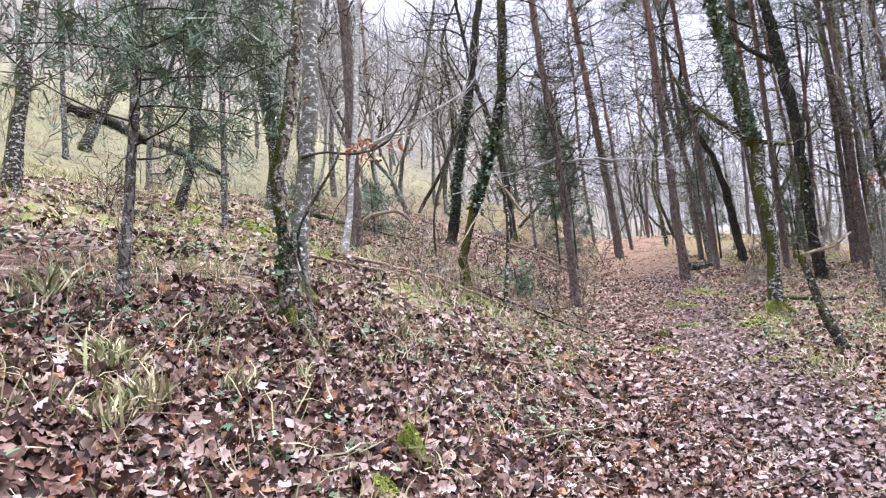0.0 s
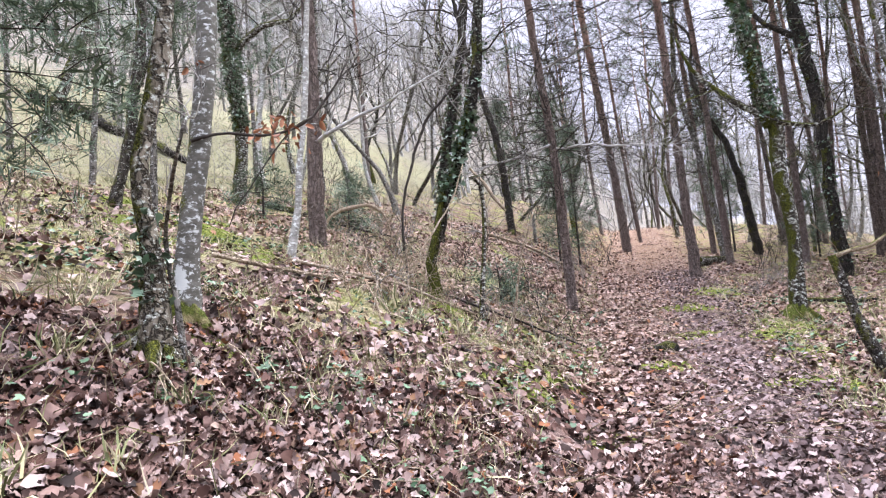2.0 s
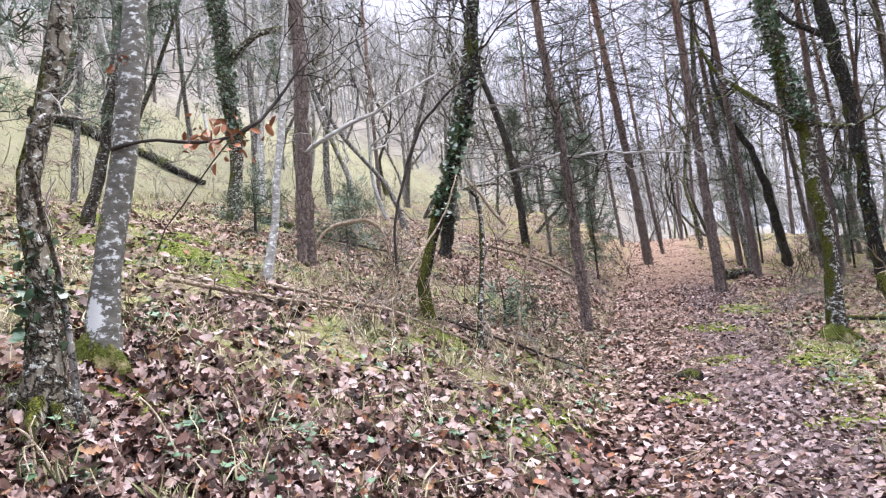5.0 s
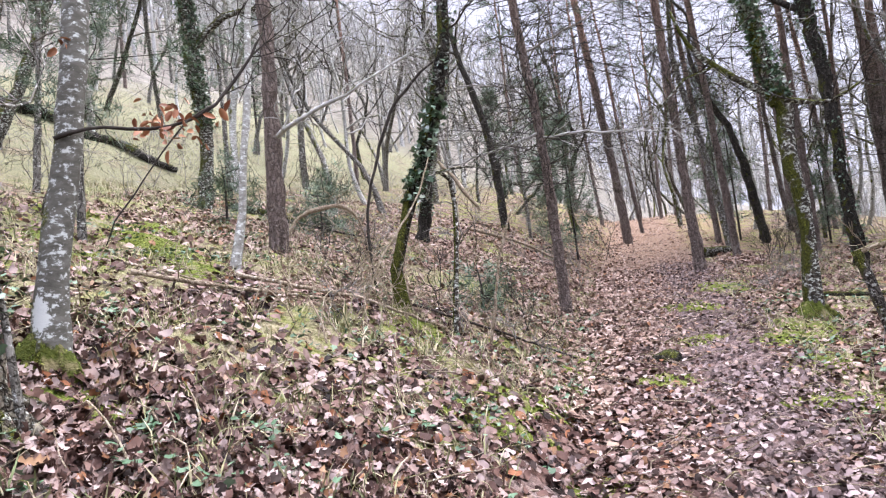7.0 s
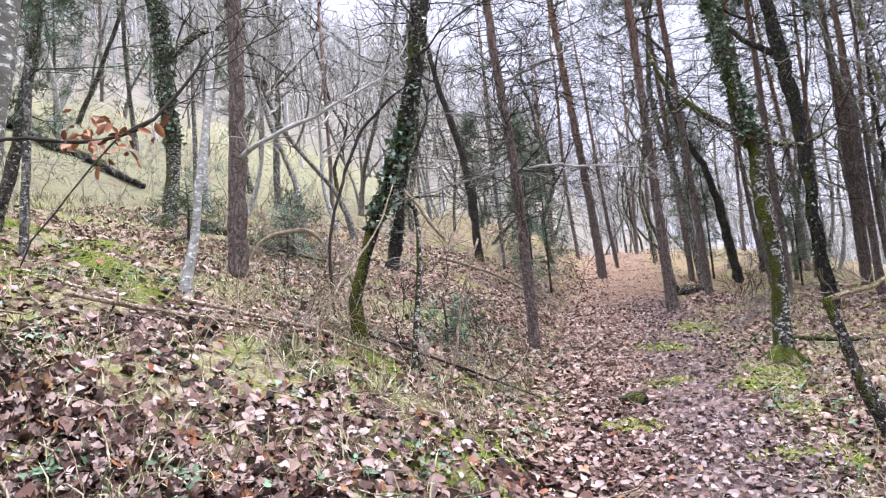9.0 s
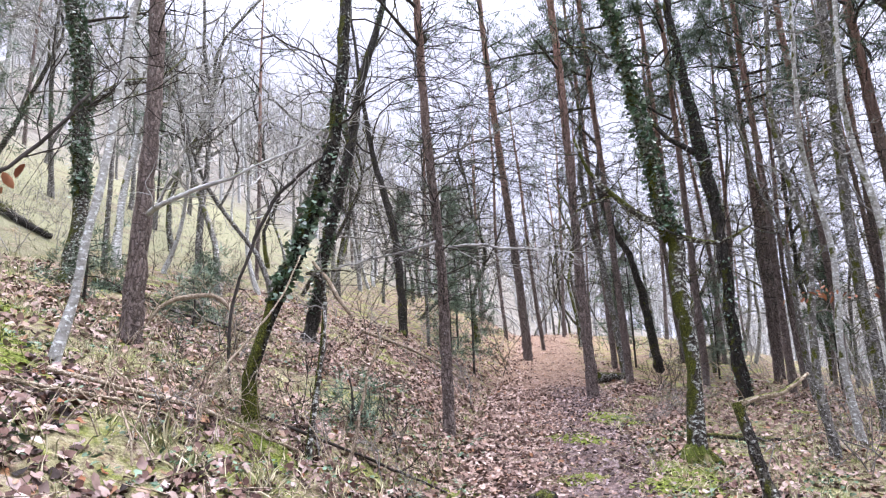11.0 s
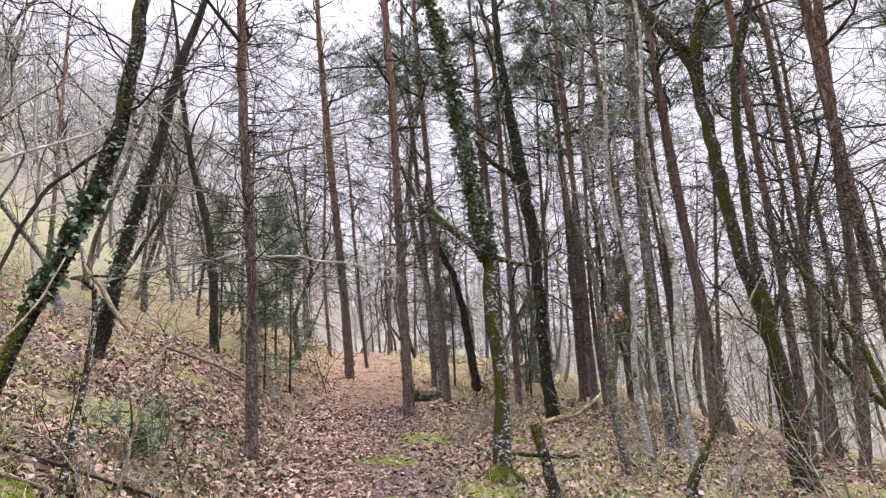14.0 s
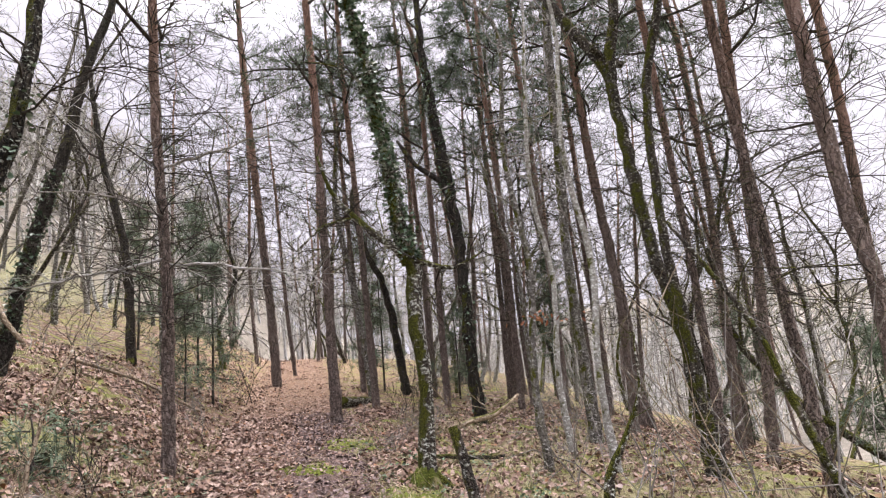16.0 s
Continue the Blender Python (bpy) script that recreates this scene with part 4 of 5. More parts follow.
# ---- the wood beyond: alike trees with shared meshes ----
def woodland():
    rng = np.random.default_rng(77)
    kinds = []
    # the kinds with pale twigs carry distance haze in their twig colour
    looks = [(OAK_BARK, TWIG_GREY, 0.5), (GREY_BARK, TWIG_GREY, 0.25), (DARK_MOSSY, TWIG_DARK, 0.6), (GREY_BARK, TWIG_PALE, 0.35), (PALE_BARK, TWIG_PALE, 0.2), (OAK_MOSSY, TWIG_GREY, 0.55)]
    for k, (x, y) in enumerate([(-9.5, 22.0), (-7.0, 26.0), (-2.5, 27.0), (12.5, 24.0), (-12.0, 19.0), (9.5, 29.0)]):
        bark_mat, twig, bent = looks[k]
        z = float(ground(x, y))
        ctrl, p, d = [(x, y, z, 0.11)], np.array([x, y]), rng.normal(0, 0.25, 2)
        for i in range(1, 6):
            d = 0.5 * d + rng.normal(0, bent * 0.75, 2)
            p = p + d
            ctrl.append((float(p[0]), float(p[1]), z + 1.35 * i, 0.1 - 0.011 * i))
        limbs = []
        for i in (2, 3, 3, 4):
            bx, by, bz, br = ctrl[i]
            a = rng.uniform(0, 6.28)
            pts, _ = wander(rng, (bx, by, bz), (math.cos(a), math.sin(a), 0.7), rng.uniform(2.0, 3.4), 4, 0.35, 0.12)
            limbs.append([(*map(float, q), br * (0.62 - 0.11 * n)) for n, q in enumerate(pts)])
        kinds.append(broadleaf("woodland_tree", "bare crooked winter tree on the wooded slope" if bent > 0.3 else "bare slender winter tree on the wooded slope", ctrl, 8.5 + 0.5 * k, 200 + k, bark_mat, twig, limbs, crown=(6, 2.2, 0.032, 2), crown_from=0.2, rough=0.05, group="trees of the wood", sides=7, shoots=5))
    pines = []
    for k, (x, y) in enumerate([(14.5, 19.0), (12.8, 27.0)]):
        z = float(ground(x, y))
        ctrl = [(x, y, z, 0.11), (x + 0.1, y, z + 4, 0.092), (x - 0.1, y + 0.1, z + 8, 0.075)]
        pines.append(pine("tall pine in the wood with a high needled crown", ctrl, 14.5, 220 + k, 0.5, 14, 190, "pines of the wood", 7))
    taken = [(o.location.x, o.location.y) for o in scene.objects if o.parent is None and o.type == "EMPTY"]

    def plant(n, ulo, uhi, ylo, yhi, share, gap, clear):
        done = tries = 0
        while done < n and tries < n * 30:
            tries += 1
            u, y = rng.uniform(ulo, uhi), rng.uniform(ylo, yhi)
            x = u / 0.97 + 0.7 + 0.25 * y
            if math.hypot(x - 1.2, y - 2) < clear or any((x - a) ** 2 + (y - b) ** 2 < gap * gap for a, b in taken):
                continue
            kind = pines[int(rng.integers(2))] if rng.uniform() < share else kinds[(1, 4, 3, 5, 1, 4)[int(rng.integers(6))] if u < -8 else int(rng.integers(6))]
            m = Matrix.Translation((x, y, float(ground(x, y)))) @ Euler((rng.normal(0, 0.05), rng.normal(0, 0.05), rng.uniform(0, 6.28))).to_matrix().to_4x4() @ Matrix.Scale(float(rng.uniform(0.65, 1.15)), 4)
            copy_thing(kind, m)
            taken.append((x, y))
            done += 1

    plant(26, -9, -5, 14, 40, 0.06, 1.3, 12)
    plant(12, -17, -9, 14, 55, 0.1, 2.0, 16)
    plant(62, -42, -17, 2, 70, 0.15, 1.8, 18)
    plant(9, -16, -8, 9, 26, 0.06, 1.4, 12)
    plant(22, -30, -14, 8, 34, 0.12, 1.6, 14)
    plant(48, -5, 14, 23, 50, 0.35, 1.3, 19)
    plant(26, 3.6, 12, 10, 26, 0.35, 1.0, 12)
    plant(34, 10, 34, 2, 50, 0.3, 1.4, 14)
    plant(8, 4, 14, -8, 2, 0.4, 1.5, 7)
    plant(8, -14, -5, -10, 4, 0.1, 1.5, 7)


woodland()


def far_woods():
    """The hills far off: bare crowns too many to count."""
    rng = np.random.default_rng(9)
    s = Shape()
    s.tube([(0, 0, 0), (0.1, 0, 3), (0, 0.1, 6.5)], [0.11, 0.08, 0.04], 4, cap=False)
    for k in range(26):
        z = rng.uniform(1.2, 6.5)
        a = rng.uniform(0, 6.28)
        pts, _ = wander(rng, (rng.normal(0, 0.5), rng.normal(0, 0.5), z), (math.cos(a), math.sin(a), 0.9), rng.uniform(1.2, 3.0), 2, 0.3, 0.1)
        s.tube(pts, [0.05, 0.036, 0.018], 3, cap=False)
    verts = np.concatenate(s.v)
    n = 1000
    u = np.concatenate([rng.uniform(40, 125, 380), rng.uniform(-90, -30, 270), rng.uniform(-36, 60, 350)])
    y = np.concatenate([rng.uniform(-60, 150, 380), rng.uniform(0, 110, 270), 44 + 90 * rng.uniform(0, 1, 350) ** 1.3])
    x = u / 0.97 + 0.7 + 0.25 * y
    at = np.stack([x, y, ground(x, y) - 0.1], -1)
    m = turns(rng, n, 0.06, rng.uniform(0.8, 1.5, n), at)
    ob = new("far_woods", many("far_woods", verts, s.f, m))
    # paler than nearby twigs: haze of the distance is put into this colour
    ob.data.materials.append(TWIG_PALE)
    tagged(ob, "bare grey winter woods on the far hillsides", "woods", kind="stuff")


far_woods()


# ---- fallen wood, stems and brush ----
def stick(name, label, ctrl, mat, seed, sides=7, category="branch", twigs=0, rough=0.06, group="fallen branches"):
    rng = np.random.default_rng(seed)
    line = smooth_line(ctrl, 0.08)
    line[:, 3] *= 0.95 * (1 + rng.normal(0, 0.07, len(line)))
    mid = np.array(ctrl[0][:3])
    ob = root(name, tuple(mid), label, category, group)
    s = Shape()
    s.tube(line[:, :3] - mid + rng.normal(0, 0.004, (len(line), 3)), line[:, 3], sides, rough, rng)
    s.f.append(tuple(range(sides))[::-1])
    part("stem", s.mesh("stem"), mat, ob)
    if twigs:
        t = Shape()
        for _ in range(twigs):
            c = line[int(rng.integers(len(line) // 4, len(line)))]
            w = rng.normal(0, 1, 3)
            w[2] = abs(w[2]) * 0.6
            ramify(t, rng, c[:3] - mid, w, rng.uniform(0.2, 0.55), min(c[3] * 0.5, 0.006), 1)
        part("spray", t.mesh("spray"), mat, ob, kind="stuff")
    return ob


def lying(pts, r0, r1, lift=0.0):
    """Control points of a stem that lies on the ground through the places given."""
    n = len(pts)
    return [(x, y, float(ground(x, y)) + (r0 + (r1 - r0) * i / (n - 1)) + lift, r0 + (r1 - r0) * i / (n - 1)) for i, (x, y) in enumerate(pts)]


stick("fallen_branch", "long fallen branch lying on the mossy bank", lying([(-1.55, 6.85), (-0.96, 7.15), (-0.24, 7.51)], 0.024, 0.014, 0.06), DEAD_WOOD, 301, twigs=4)
stick("fallen_branch", "bleached bent fallen branch with side twigs", lying([(-0.97, 7.41), (-0.5, 7.56), (-0.04, 7.73), (0.3, 7.85), (0.66, 7.97)], 0.022, 0.013, 0.09), DEAD_WOOD, 302, twigs=16)
stick("fallen_branch", "thin dry branch lying across the bank", lying([(-2.0, 7.2), (-1.4, 7.25), (-0.9, 7.1)], 0.014, 0.008, 0.03), DEAD_WOOD, 303, twigs=3)
stick("fallen_branch", "thin pale pole lying across the bank", lying([(1.0, 16.4), (2.1, 16.5), (3.1, 16.5)], 0.035, 0.026, 0.12), DEAD_WOOD, 304)
stick("fallen_branch", "dark stick lying below a furrowed pine", lying([(-1.9, 12.5), (-1.2, 12.6), (-0.5, 12.6)], 0.026, 0.016, 0.06), TWIG_DARK, 323, twigs=3)
stick("fallen_branch", "slim stick lying on the leafy footpath", lying([(2.68, 12.14), (3.24, 12.04), (3.63, 11.97)], 0.016, 0.01), DEAD_WOOD, 305)
stick("fallen_branch", "thin dark branch lying in dry brush", lying([(0.3, 8.5), (1.1, 8.75), (1.9, 9.0)], 0.016, 0.01, 0.05), TWIG_DARK, 306, twigs=4)
stick("fallen_branch", "mossy dark stick half buried in leaves", lying([(0.35, 6.9), (0.75, 6.55), (1.15, 6.2)], 0.018, 0.012), TWIG_DARK, 307)
stick("fallen_log", "mossy fallen log beside the footpath", lying([(6.35, 18.0), (6.8, 18.3), (7.3, 18.5)], 0.13, 0.07), OAK_MOSSY, 308, 10, "log", group="logs")
stick("fallen_log", "dark fallen trunk on the grassy hillside", lying([(-9.6, 17.0), (-8.6, 17.5), (-7.6, 17.1), (-6.6, 17.05), (-5.9, 16.6), (-5.2, 16.5)], 0.15, 0.07, 0.02), DARK_BARK, 309, 10, "log", twigs=16, rough=0.14, group="logs")
stick("fallen_log", "fallen trunk lying by the ivy tree", lying([(-3.0, 13.2), (-2.5, 13.35), (-1.9, 13.2), (-1.4, 13.25)], 0.06, 0.04, 0.0), OAK_BARK, 310, 9, "log", rough=0.14, group="logs")
stick("fallen_log", "dark rotting log on the downhill slope", lying([(5.6, 11.6), (6.3, 11.2), (7.0, 11.3)], 0.035, 0.02, 0.0), DARK_BARK, 311, 8, "log", group="logs")
stick("arched_root", "mossy arched dead stem above brushwood", [(-1.4, 10.69, 3.0, 0.018), (-1.25, 10.72, 3.33, 0.02), (-0.97, 10.79, 3.45, 0.026), (-0.64, 10.87, 3.46, 0.028), (-0.45, 10.92, 3.25, 0.014), (-0.38, 10.95, 2.8, 0.01)], DEAD_WOOD, 312, 8, "dead stem", twigs=22, rough=0.16, group="dead stems")
stick("leaning_pole", "pale dead pole leaning on a mossy oak", [(-0.02, 7.5, float(ground(-0.02, 7.5)), 0.011), (0.22, 7.6, 2.45, 0.011), (0.52, 7.8, 2.88, 0.009), (0.69, 7.95, 3.3, 0.007)], DEAD_WOOD, 313, category="dead stem", group="dead stems")
stick("hanging_branch", "broken bleached branch stump hanging from an oak", [(0.76, 8.2, 3.3, 0.014), (0.88, 8.19, 3.14, 0.017), (0.97, 8.18, 2.98, 0.019), (1.09, 8.18, 2.8, 0.014)], DEAD_WOOD, 314, category="dead branch", group="dead stems")
stick("upright_stick", "pale dead stick standing in brush", [(1.02, 8.3, float(ground(1.02, 8.3)), 0.017), (1.2, 8.28, 2.3, 0.015), (1.39, 8.26, 2.8, 0.011)], DEAD_WOOD, 315, category="dead stem", group="dead stems")
stick("curved_stem", "thin dark curved stem rising from brush", [(-0.06, 8.91, float(ground(-0.06, 8.91)) - 0.05, 0.016), (-0.06, 8.92, 2.95, 0.016), (0.1, 8.93, 3.53, 0.017), (0.31, 8.96, 4.05, 0.018), (0.61, 9.0, 4.41, 0.016), (0.9, 9.0, 4.6, 0.008)], TWIG_DARK, 316, category="dead stem", twigs=7, group="dead stems")
stick("leaning_stump", "slim leaning broken stump beside moss", [(4.2, 7.05, float(ground(4.2, 7.05)) - 0.05, 0.08), (4.06, 7.08, 1.0, 0.06), (3.93, 7.15, 1.44, 0.05), (3.83, 7.21, 1.98, 0.042)], OAK_BARK, 317, 9, "stump", group="stumps")
stick("snapped_branch", "snapped pale branch hooked on a leaning stump", [(3.83, 7.21, 1.95, 0.022), (3.95, 7.16, 2.0, 0.02), (4.12, 7.1, 2.03, 0.017), (4.3, 7.05, 2.16, 0.01)], DEAD_WOOD, 318, category="dead branch", twigs=2, group="dead stems")
stick("dead_tree", "thin mossy dead trunk leaning on pines", [(6.98, 6.4, float(ground(6.98, 6.4)) - 0.05, 0.05), (6.76, 6.73, 1.93, 0.038), (6.65, 6.88, 2.58, 0.03), (6.3, 7.3, 3.6, 0.018)], OAK_BARK, 319, 8, "dead trunk", twigs=16, group="dead stems")
stick("mossy_stem", "crooked mossy stem with broken pale top", [(5.6, 7.87, float(ground(5.6, 7.87)) - 0.05, 0.065), (5.61, 7.85, 1.2, 0.055), (5.66, 7.82, 1.44, 0.05), (5.79, 7.72, 1.72, 0.028), (5.92, 7.62, 2.1, 0.016), (5.95, 7.6, 2.6, 0.008)], OAK_MOSSY, 320, 8, "stem", twigs=4, group="dead stems")

# the beech's low bough with withered leaves
stick("beech_bough", "low bough of a beech with russet leaves", [(-0.97, 5.07, 2.98, 0.012), (-0.84, 5.12, 3.03, 0.01), (-0.51, 5.32, 3.04, 0.009), (-0.31, 5.43, 3.16, 0.009), (-0.16, 5.52, 3.37, 0.008), (-0.05, 5.58, 3.59, 0.006)], TWIG_DARK, 321, category="bough", twigs=6, group="boughs")
stick("beech_bough", "thin drooping twig of a beech", [(-0.3, 5.43, 3.16, 0.005), (-0.44, 5.33, 3.05, 0.005), (-0.54, 5.28, 2.9, 0.005), (-0.76, 5.17, 2.56, 0.004), (-0.8, 5.16, 2.45, 0.003)], TWIG_DARK, 322, category="bough", group="boughs")


def withered_leaves(centre, size, count, seed):
    rng = np.random.default_rng(seed)
    at = rng.normal(0, 1, (count, 3)) * size
    me = many("withered_leaves", [(0.62 * a, b, 1.8 * c) for a, b, c in OVAL_V], OVAL_F, turns(rng, count, 1.0, rng.uniform(0.045, 0.085, count), at))
    me.materials.append(DRY_LEAF)
    ob = new("withered_leaves", me)
    ob.location = centre
    tagged(ob, "russet withered leaves hanging on a bough", "leaves", "withered leaves")


withered_leaves((-0.52, 5.32, 3.07), (0.15, 0.06, 0.075), 52, 1)
withered_leaves((-0.9, 5.15, 3.45), (0.06, 0.05, 0.03), 8, 2)
withered_leaves((5.9, 8.9, 2.95), (0.16, 0.1, 0.05), 22, 3)


def brush(x, y, height, spread_r, stems, seed, mat=None, label="tangled leafless brushwood shrub", stout=1.0):
    rng = np.random.default_rng(seed)
    z = float(ground(x, y))
    ob = root("shrub", (x, y, z), label, "shrub", "leafless shrubs")
    bark_mat = mat or (TWIG_GREY, DEAD_WOOD if y < 10 else TWIG_GREY, TWIG_DARK)[seed % 3]
    for _ in range(stems):
        s = Shape()
        a = rng.uniform(0, 6.28)
        w = np.array([math.cos(a) * 0.45, math.sin(a) * 0.45, 1.0])
        p = np.array([rng.normal(0, spread_r * 0.4), rng.normal(0, spread_r * 0.4), -0.05])
        p[2] += float(ground(x + p[0], y + p[1])) - z
        ramify(s, rng, p, w, height * rng.uniform(0.5, 1.1), rng.uniform(0.005, 0.011) * stout, 2 if stout < 1.2 else 1, 0.2 * stout, 0.02)
        part("stem", s.mesh("stem"), bark_mat, ob)


for k, (x, y, h, r, n) in enumerate([(1.15, 8.9, 0.7, 0.25, 6), (1.5, 9.3, 0.8, 0.3, 7), (0.9, 8.6, 0.6, 0.25, 5), (0.1, 8.2, 0.7, 0.3, 6), (-0.3, 8.6, 0.8, 0.35, 6), (-0.7, 10.6, 0.9, 0.4, 7), (-0.2, 10.8, 0.9, 0.4, 6), (1.3, 11.6, 0.9, 0.4, 6), (2.6, 16.0, 1.4, 0.5, 7), (3.4, 18.0, 1.5, 0.6, 7), (4.6, 20.0, 1.6, 0.6, 7), (6.2, 13.2, 0.8, 0.4, 6), (5.4, 12.4, 0.7, 0.3, 5), (7.2, 16.2, 1.2, 0.5, 6), (6.6, 8.2, 1.3, 0.4, 6), (7.0, 7.4, 1.6, 0.4, 7), (7.4, 6.6, 1.6, 0.4, 7), (6.4, 9.6, 1.0, 0.4, 5), (-4.6, 12.0, 1.0, 0.5, 6), (-2.2, 15.5, 1.4, 0.6, 7), (-5.5, 17.0, 1.5, 0.6, 6), (-2.6, 5.6, 0.7, 0.3, 4), (-3.4, 6.8, 0.8, 0.3, 4), (9.0, 12.8, 1.6, 0.6, 6), (0.4, 17.5, 1.5, 0.6, 7), (-8, 15, 1.5, .6, 6), (11.5, 20, 1.8, 0.7, 6), (-4.3, 10.2, 1.0, 0.5, 5), (-5.4, 12.6, 1.1, 0.5, 5), (-6.4, 14.4, 1.2, 0.6, 5), (-4.8, 14.4, 1.2, 0.5, 5), (-3.0, 16.6, 1.3, 0.6, 6), (-5.2, 19.4, 1.6, 0.7, 6), (-7.8, 18.6, 1.6, 0.7, 6), (-2.2, 19, 1.6, 0.7, 6), (-4.6, 22.5, 1.8, 0.8, 6), (-6.0, 9.6, 0.9, 0.5, 5), (-7.5, 11.5, 1.1, 0.5, 5), (-0.1, 7.3, 0.45, 0.3, 7), (0.35, 7.5, 0.4, 0.25, 6), (0.6, 8.9, 0.8, 0.3, 7), (1.35, 8.5, 0.6, 0.2, 6), (-1.0, 11.3, 0.8, 0.4, 7), (1.0, 14.5, 1.2, 0.5, 7), (1.6, 16.5, 1.4, 0.6, 7), (2.9, 14.9, 1.0, 0.4, 6), (8.0, 17.5, 1.3, 0.5, 6), (9.3, 18.5, 1.4, 0.6, 6), (-4.0, 15.5, 1.4, 0.6, 7), (-3.4, 18, 1.6, 0.7, 7), (-1.0, 20, 1.8, 0.8, 8), (-6.5, 20, 1.8, 0.8, 7), (6.3, 7.0, 1.5, 0.3, 6), (6.7, 6.2, 2.0, 0.3, 6), (7.5, 7.7, 2.2, 0.4, 6), (6.1, 8.0, 1.2, 0.3, 5), (7.8, 8.4, 1.4, 0.4, 7), (5.2, 26, 1.6, 0.8, 7), (9.5, 27, 1.8, 0.9, 7), (12.5, 23, 1.8, 0.9, 7)]):
    if 6 <= x <= 8 and 6 <= y <= 8.5:
        brush(x, y, h * 1.25, r, n // 3 + 1, 400 + k, DEAD_WOOD if k % 3 == 0 else TWIG_GREY, "crooked pale leafless shrub on the lower slope", 1.3)
    else:
        low = y < 12.5 and -2 < x < 2.5
        brush(x, y, h * (0.8 if low else 1), r, max(2, n // 3) if low else (n if x > 4 else max(3, n // 2)), 400 + k)



def evergreen(x, y, height, seed, wide=0.8, name="conifer", label="dark green young conifer among bare trees"):
    rng = np.random.default_rng(seed)
    z = float(ground(x, y))
    ob = root(name, (x, y, z), label, "conifer", "evergreens")
    line = smooth_line([(0, 0, -0.1, 0.02 + 0.003 * height), (0.03, 0, height * 0.5, 0.012 + 0.002 * height), (0, 0, height, 0.006)])
    s = Shape()
    s.tube(line[:, :3], line[:, 3], 7)
    ends = []
    for k in range(int(height * 12)):
        h = rng.uniform(0.12, 0.97) * height
        a = rng.uniform(0, 6.28)
        r = wide * (1 - h / height) ** 0.7 * rng.uniform(0.5, 1.1) + 0.1
        pts, _ = wander(rng, (0, 0, h), (math.cos(a), math.sin(a), 0.15), r, 4, 0.12, -0.02)
        s.tube(pts, np.linspace(0.009, 0.003, 5), 3, cap=False)
        ends += list(pts[1:])
    part("stem", s.mesh("stem"), TWIG_DARK, ob)
    ends = np.array(ends)
    n = len(ends) * 2
    at = np.repeat(ends, 2, 0) + rng.normal(0, 0.09, (n, 3))
    part("needles", many("needles", NEEDLE_V, NEEDLE_F, turns(rng, n, 0.7, rng.uniform(0.11, 0.22, n), at)), NEEDLES, ob, kind="stuff")


for k, (x, y, h, w) in enumerate([(3.6, 21.5, 5.0, 1.1), (2.2, 22.0, 4.0, 1.0), (-8.5, 19.0, 6.5, 1.6), (-11.5, 16.5, 6.0, 1.6), (-1.2, 12.0, 0.7, 0.5), (9.2, 24.0, 6.0, 1.4), (12.0, 17.5, 4.0, 1.0), (11.5, 9.0, 2.4, 0.8), (-5.5, 24, 7, 1.8), (14.5, 14.0, 3.5, 1.1), (3.6, 18.6, 3.8, 0.8), (2.9, 17.2, 2.4, 0.7), (8.7, 21.5, 4.5, 1.0), (9.8, 18.9, 2.8, 0.8), (-1.3, 12.9, 1.0, 0.8), (-2.4, 11.4, 0.9, 0.7), (1.0, 9.7, 0.5, 0.35)]):
    evergreen(x, y, h, 500 + k, w)


# ---- low growth ----
def scatter_spots(rng, n, ulo, uhi, ylo, yhi, power=1.0):
    u = rng.uniform(ulo, uhi, n)
    y = ylo + (yhi - ylo) * rng.uniform(0, 1, n) ** power
    x = u / 0.97 + 0.7 + 0.25 * y
    return x, y, u


def patchy(x, y, f, seed):
    return np.sin(f * x + seed) * np.sin(f * 1.3 * y + 2 * seed) + 0.6 * np.sin(f * 2.3 * x - f * 1.9 * y + seed) + 0.4 * np.sin(f * 4.1 * y + f * 3.3 * x)


def stuff(name, me, mat, label, category):
    me.materials.append(mat)
    ob = new(name, me)
    return tagged(ob, label, category, kind="stuff")


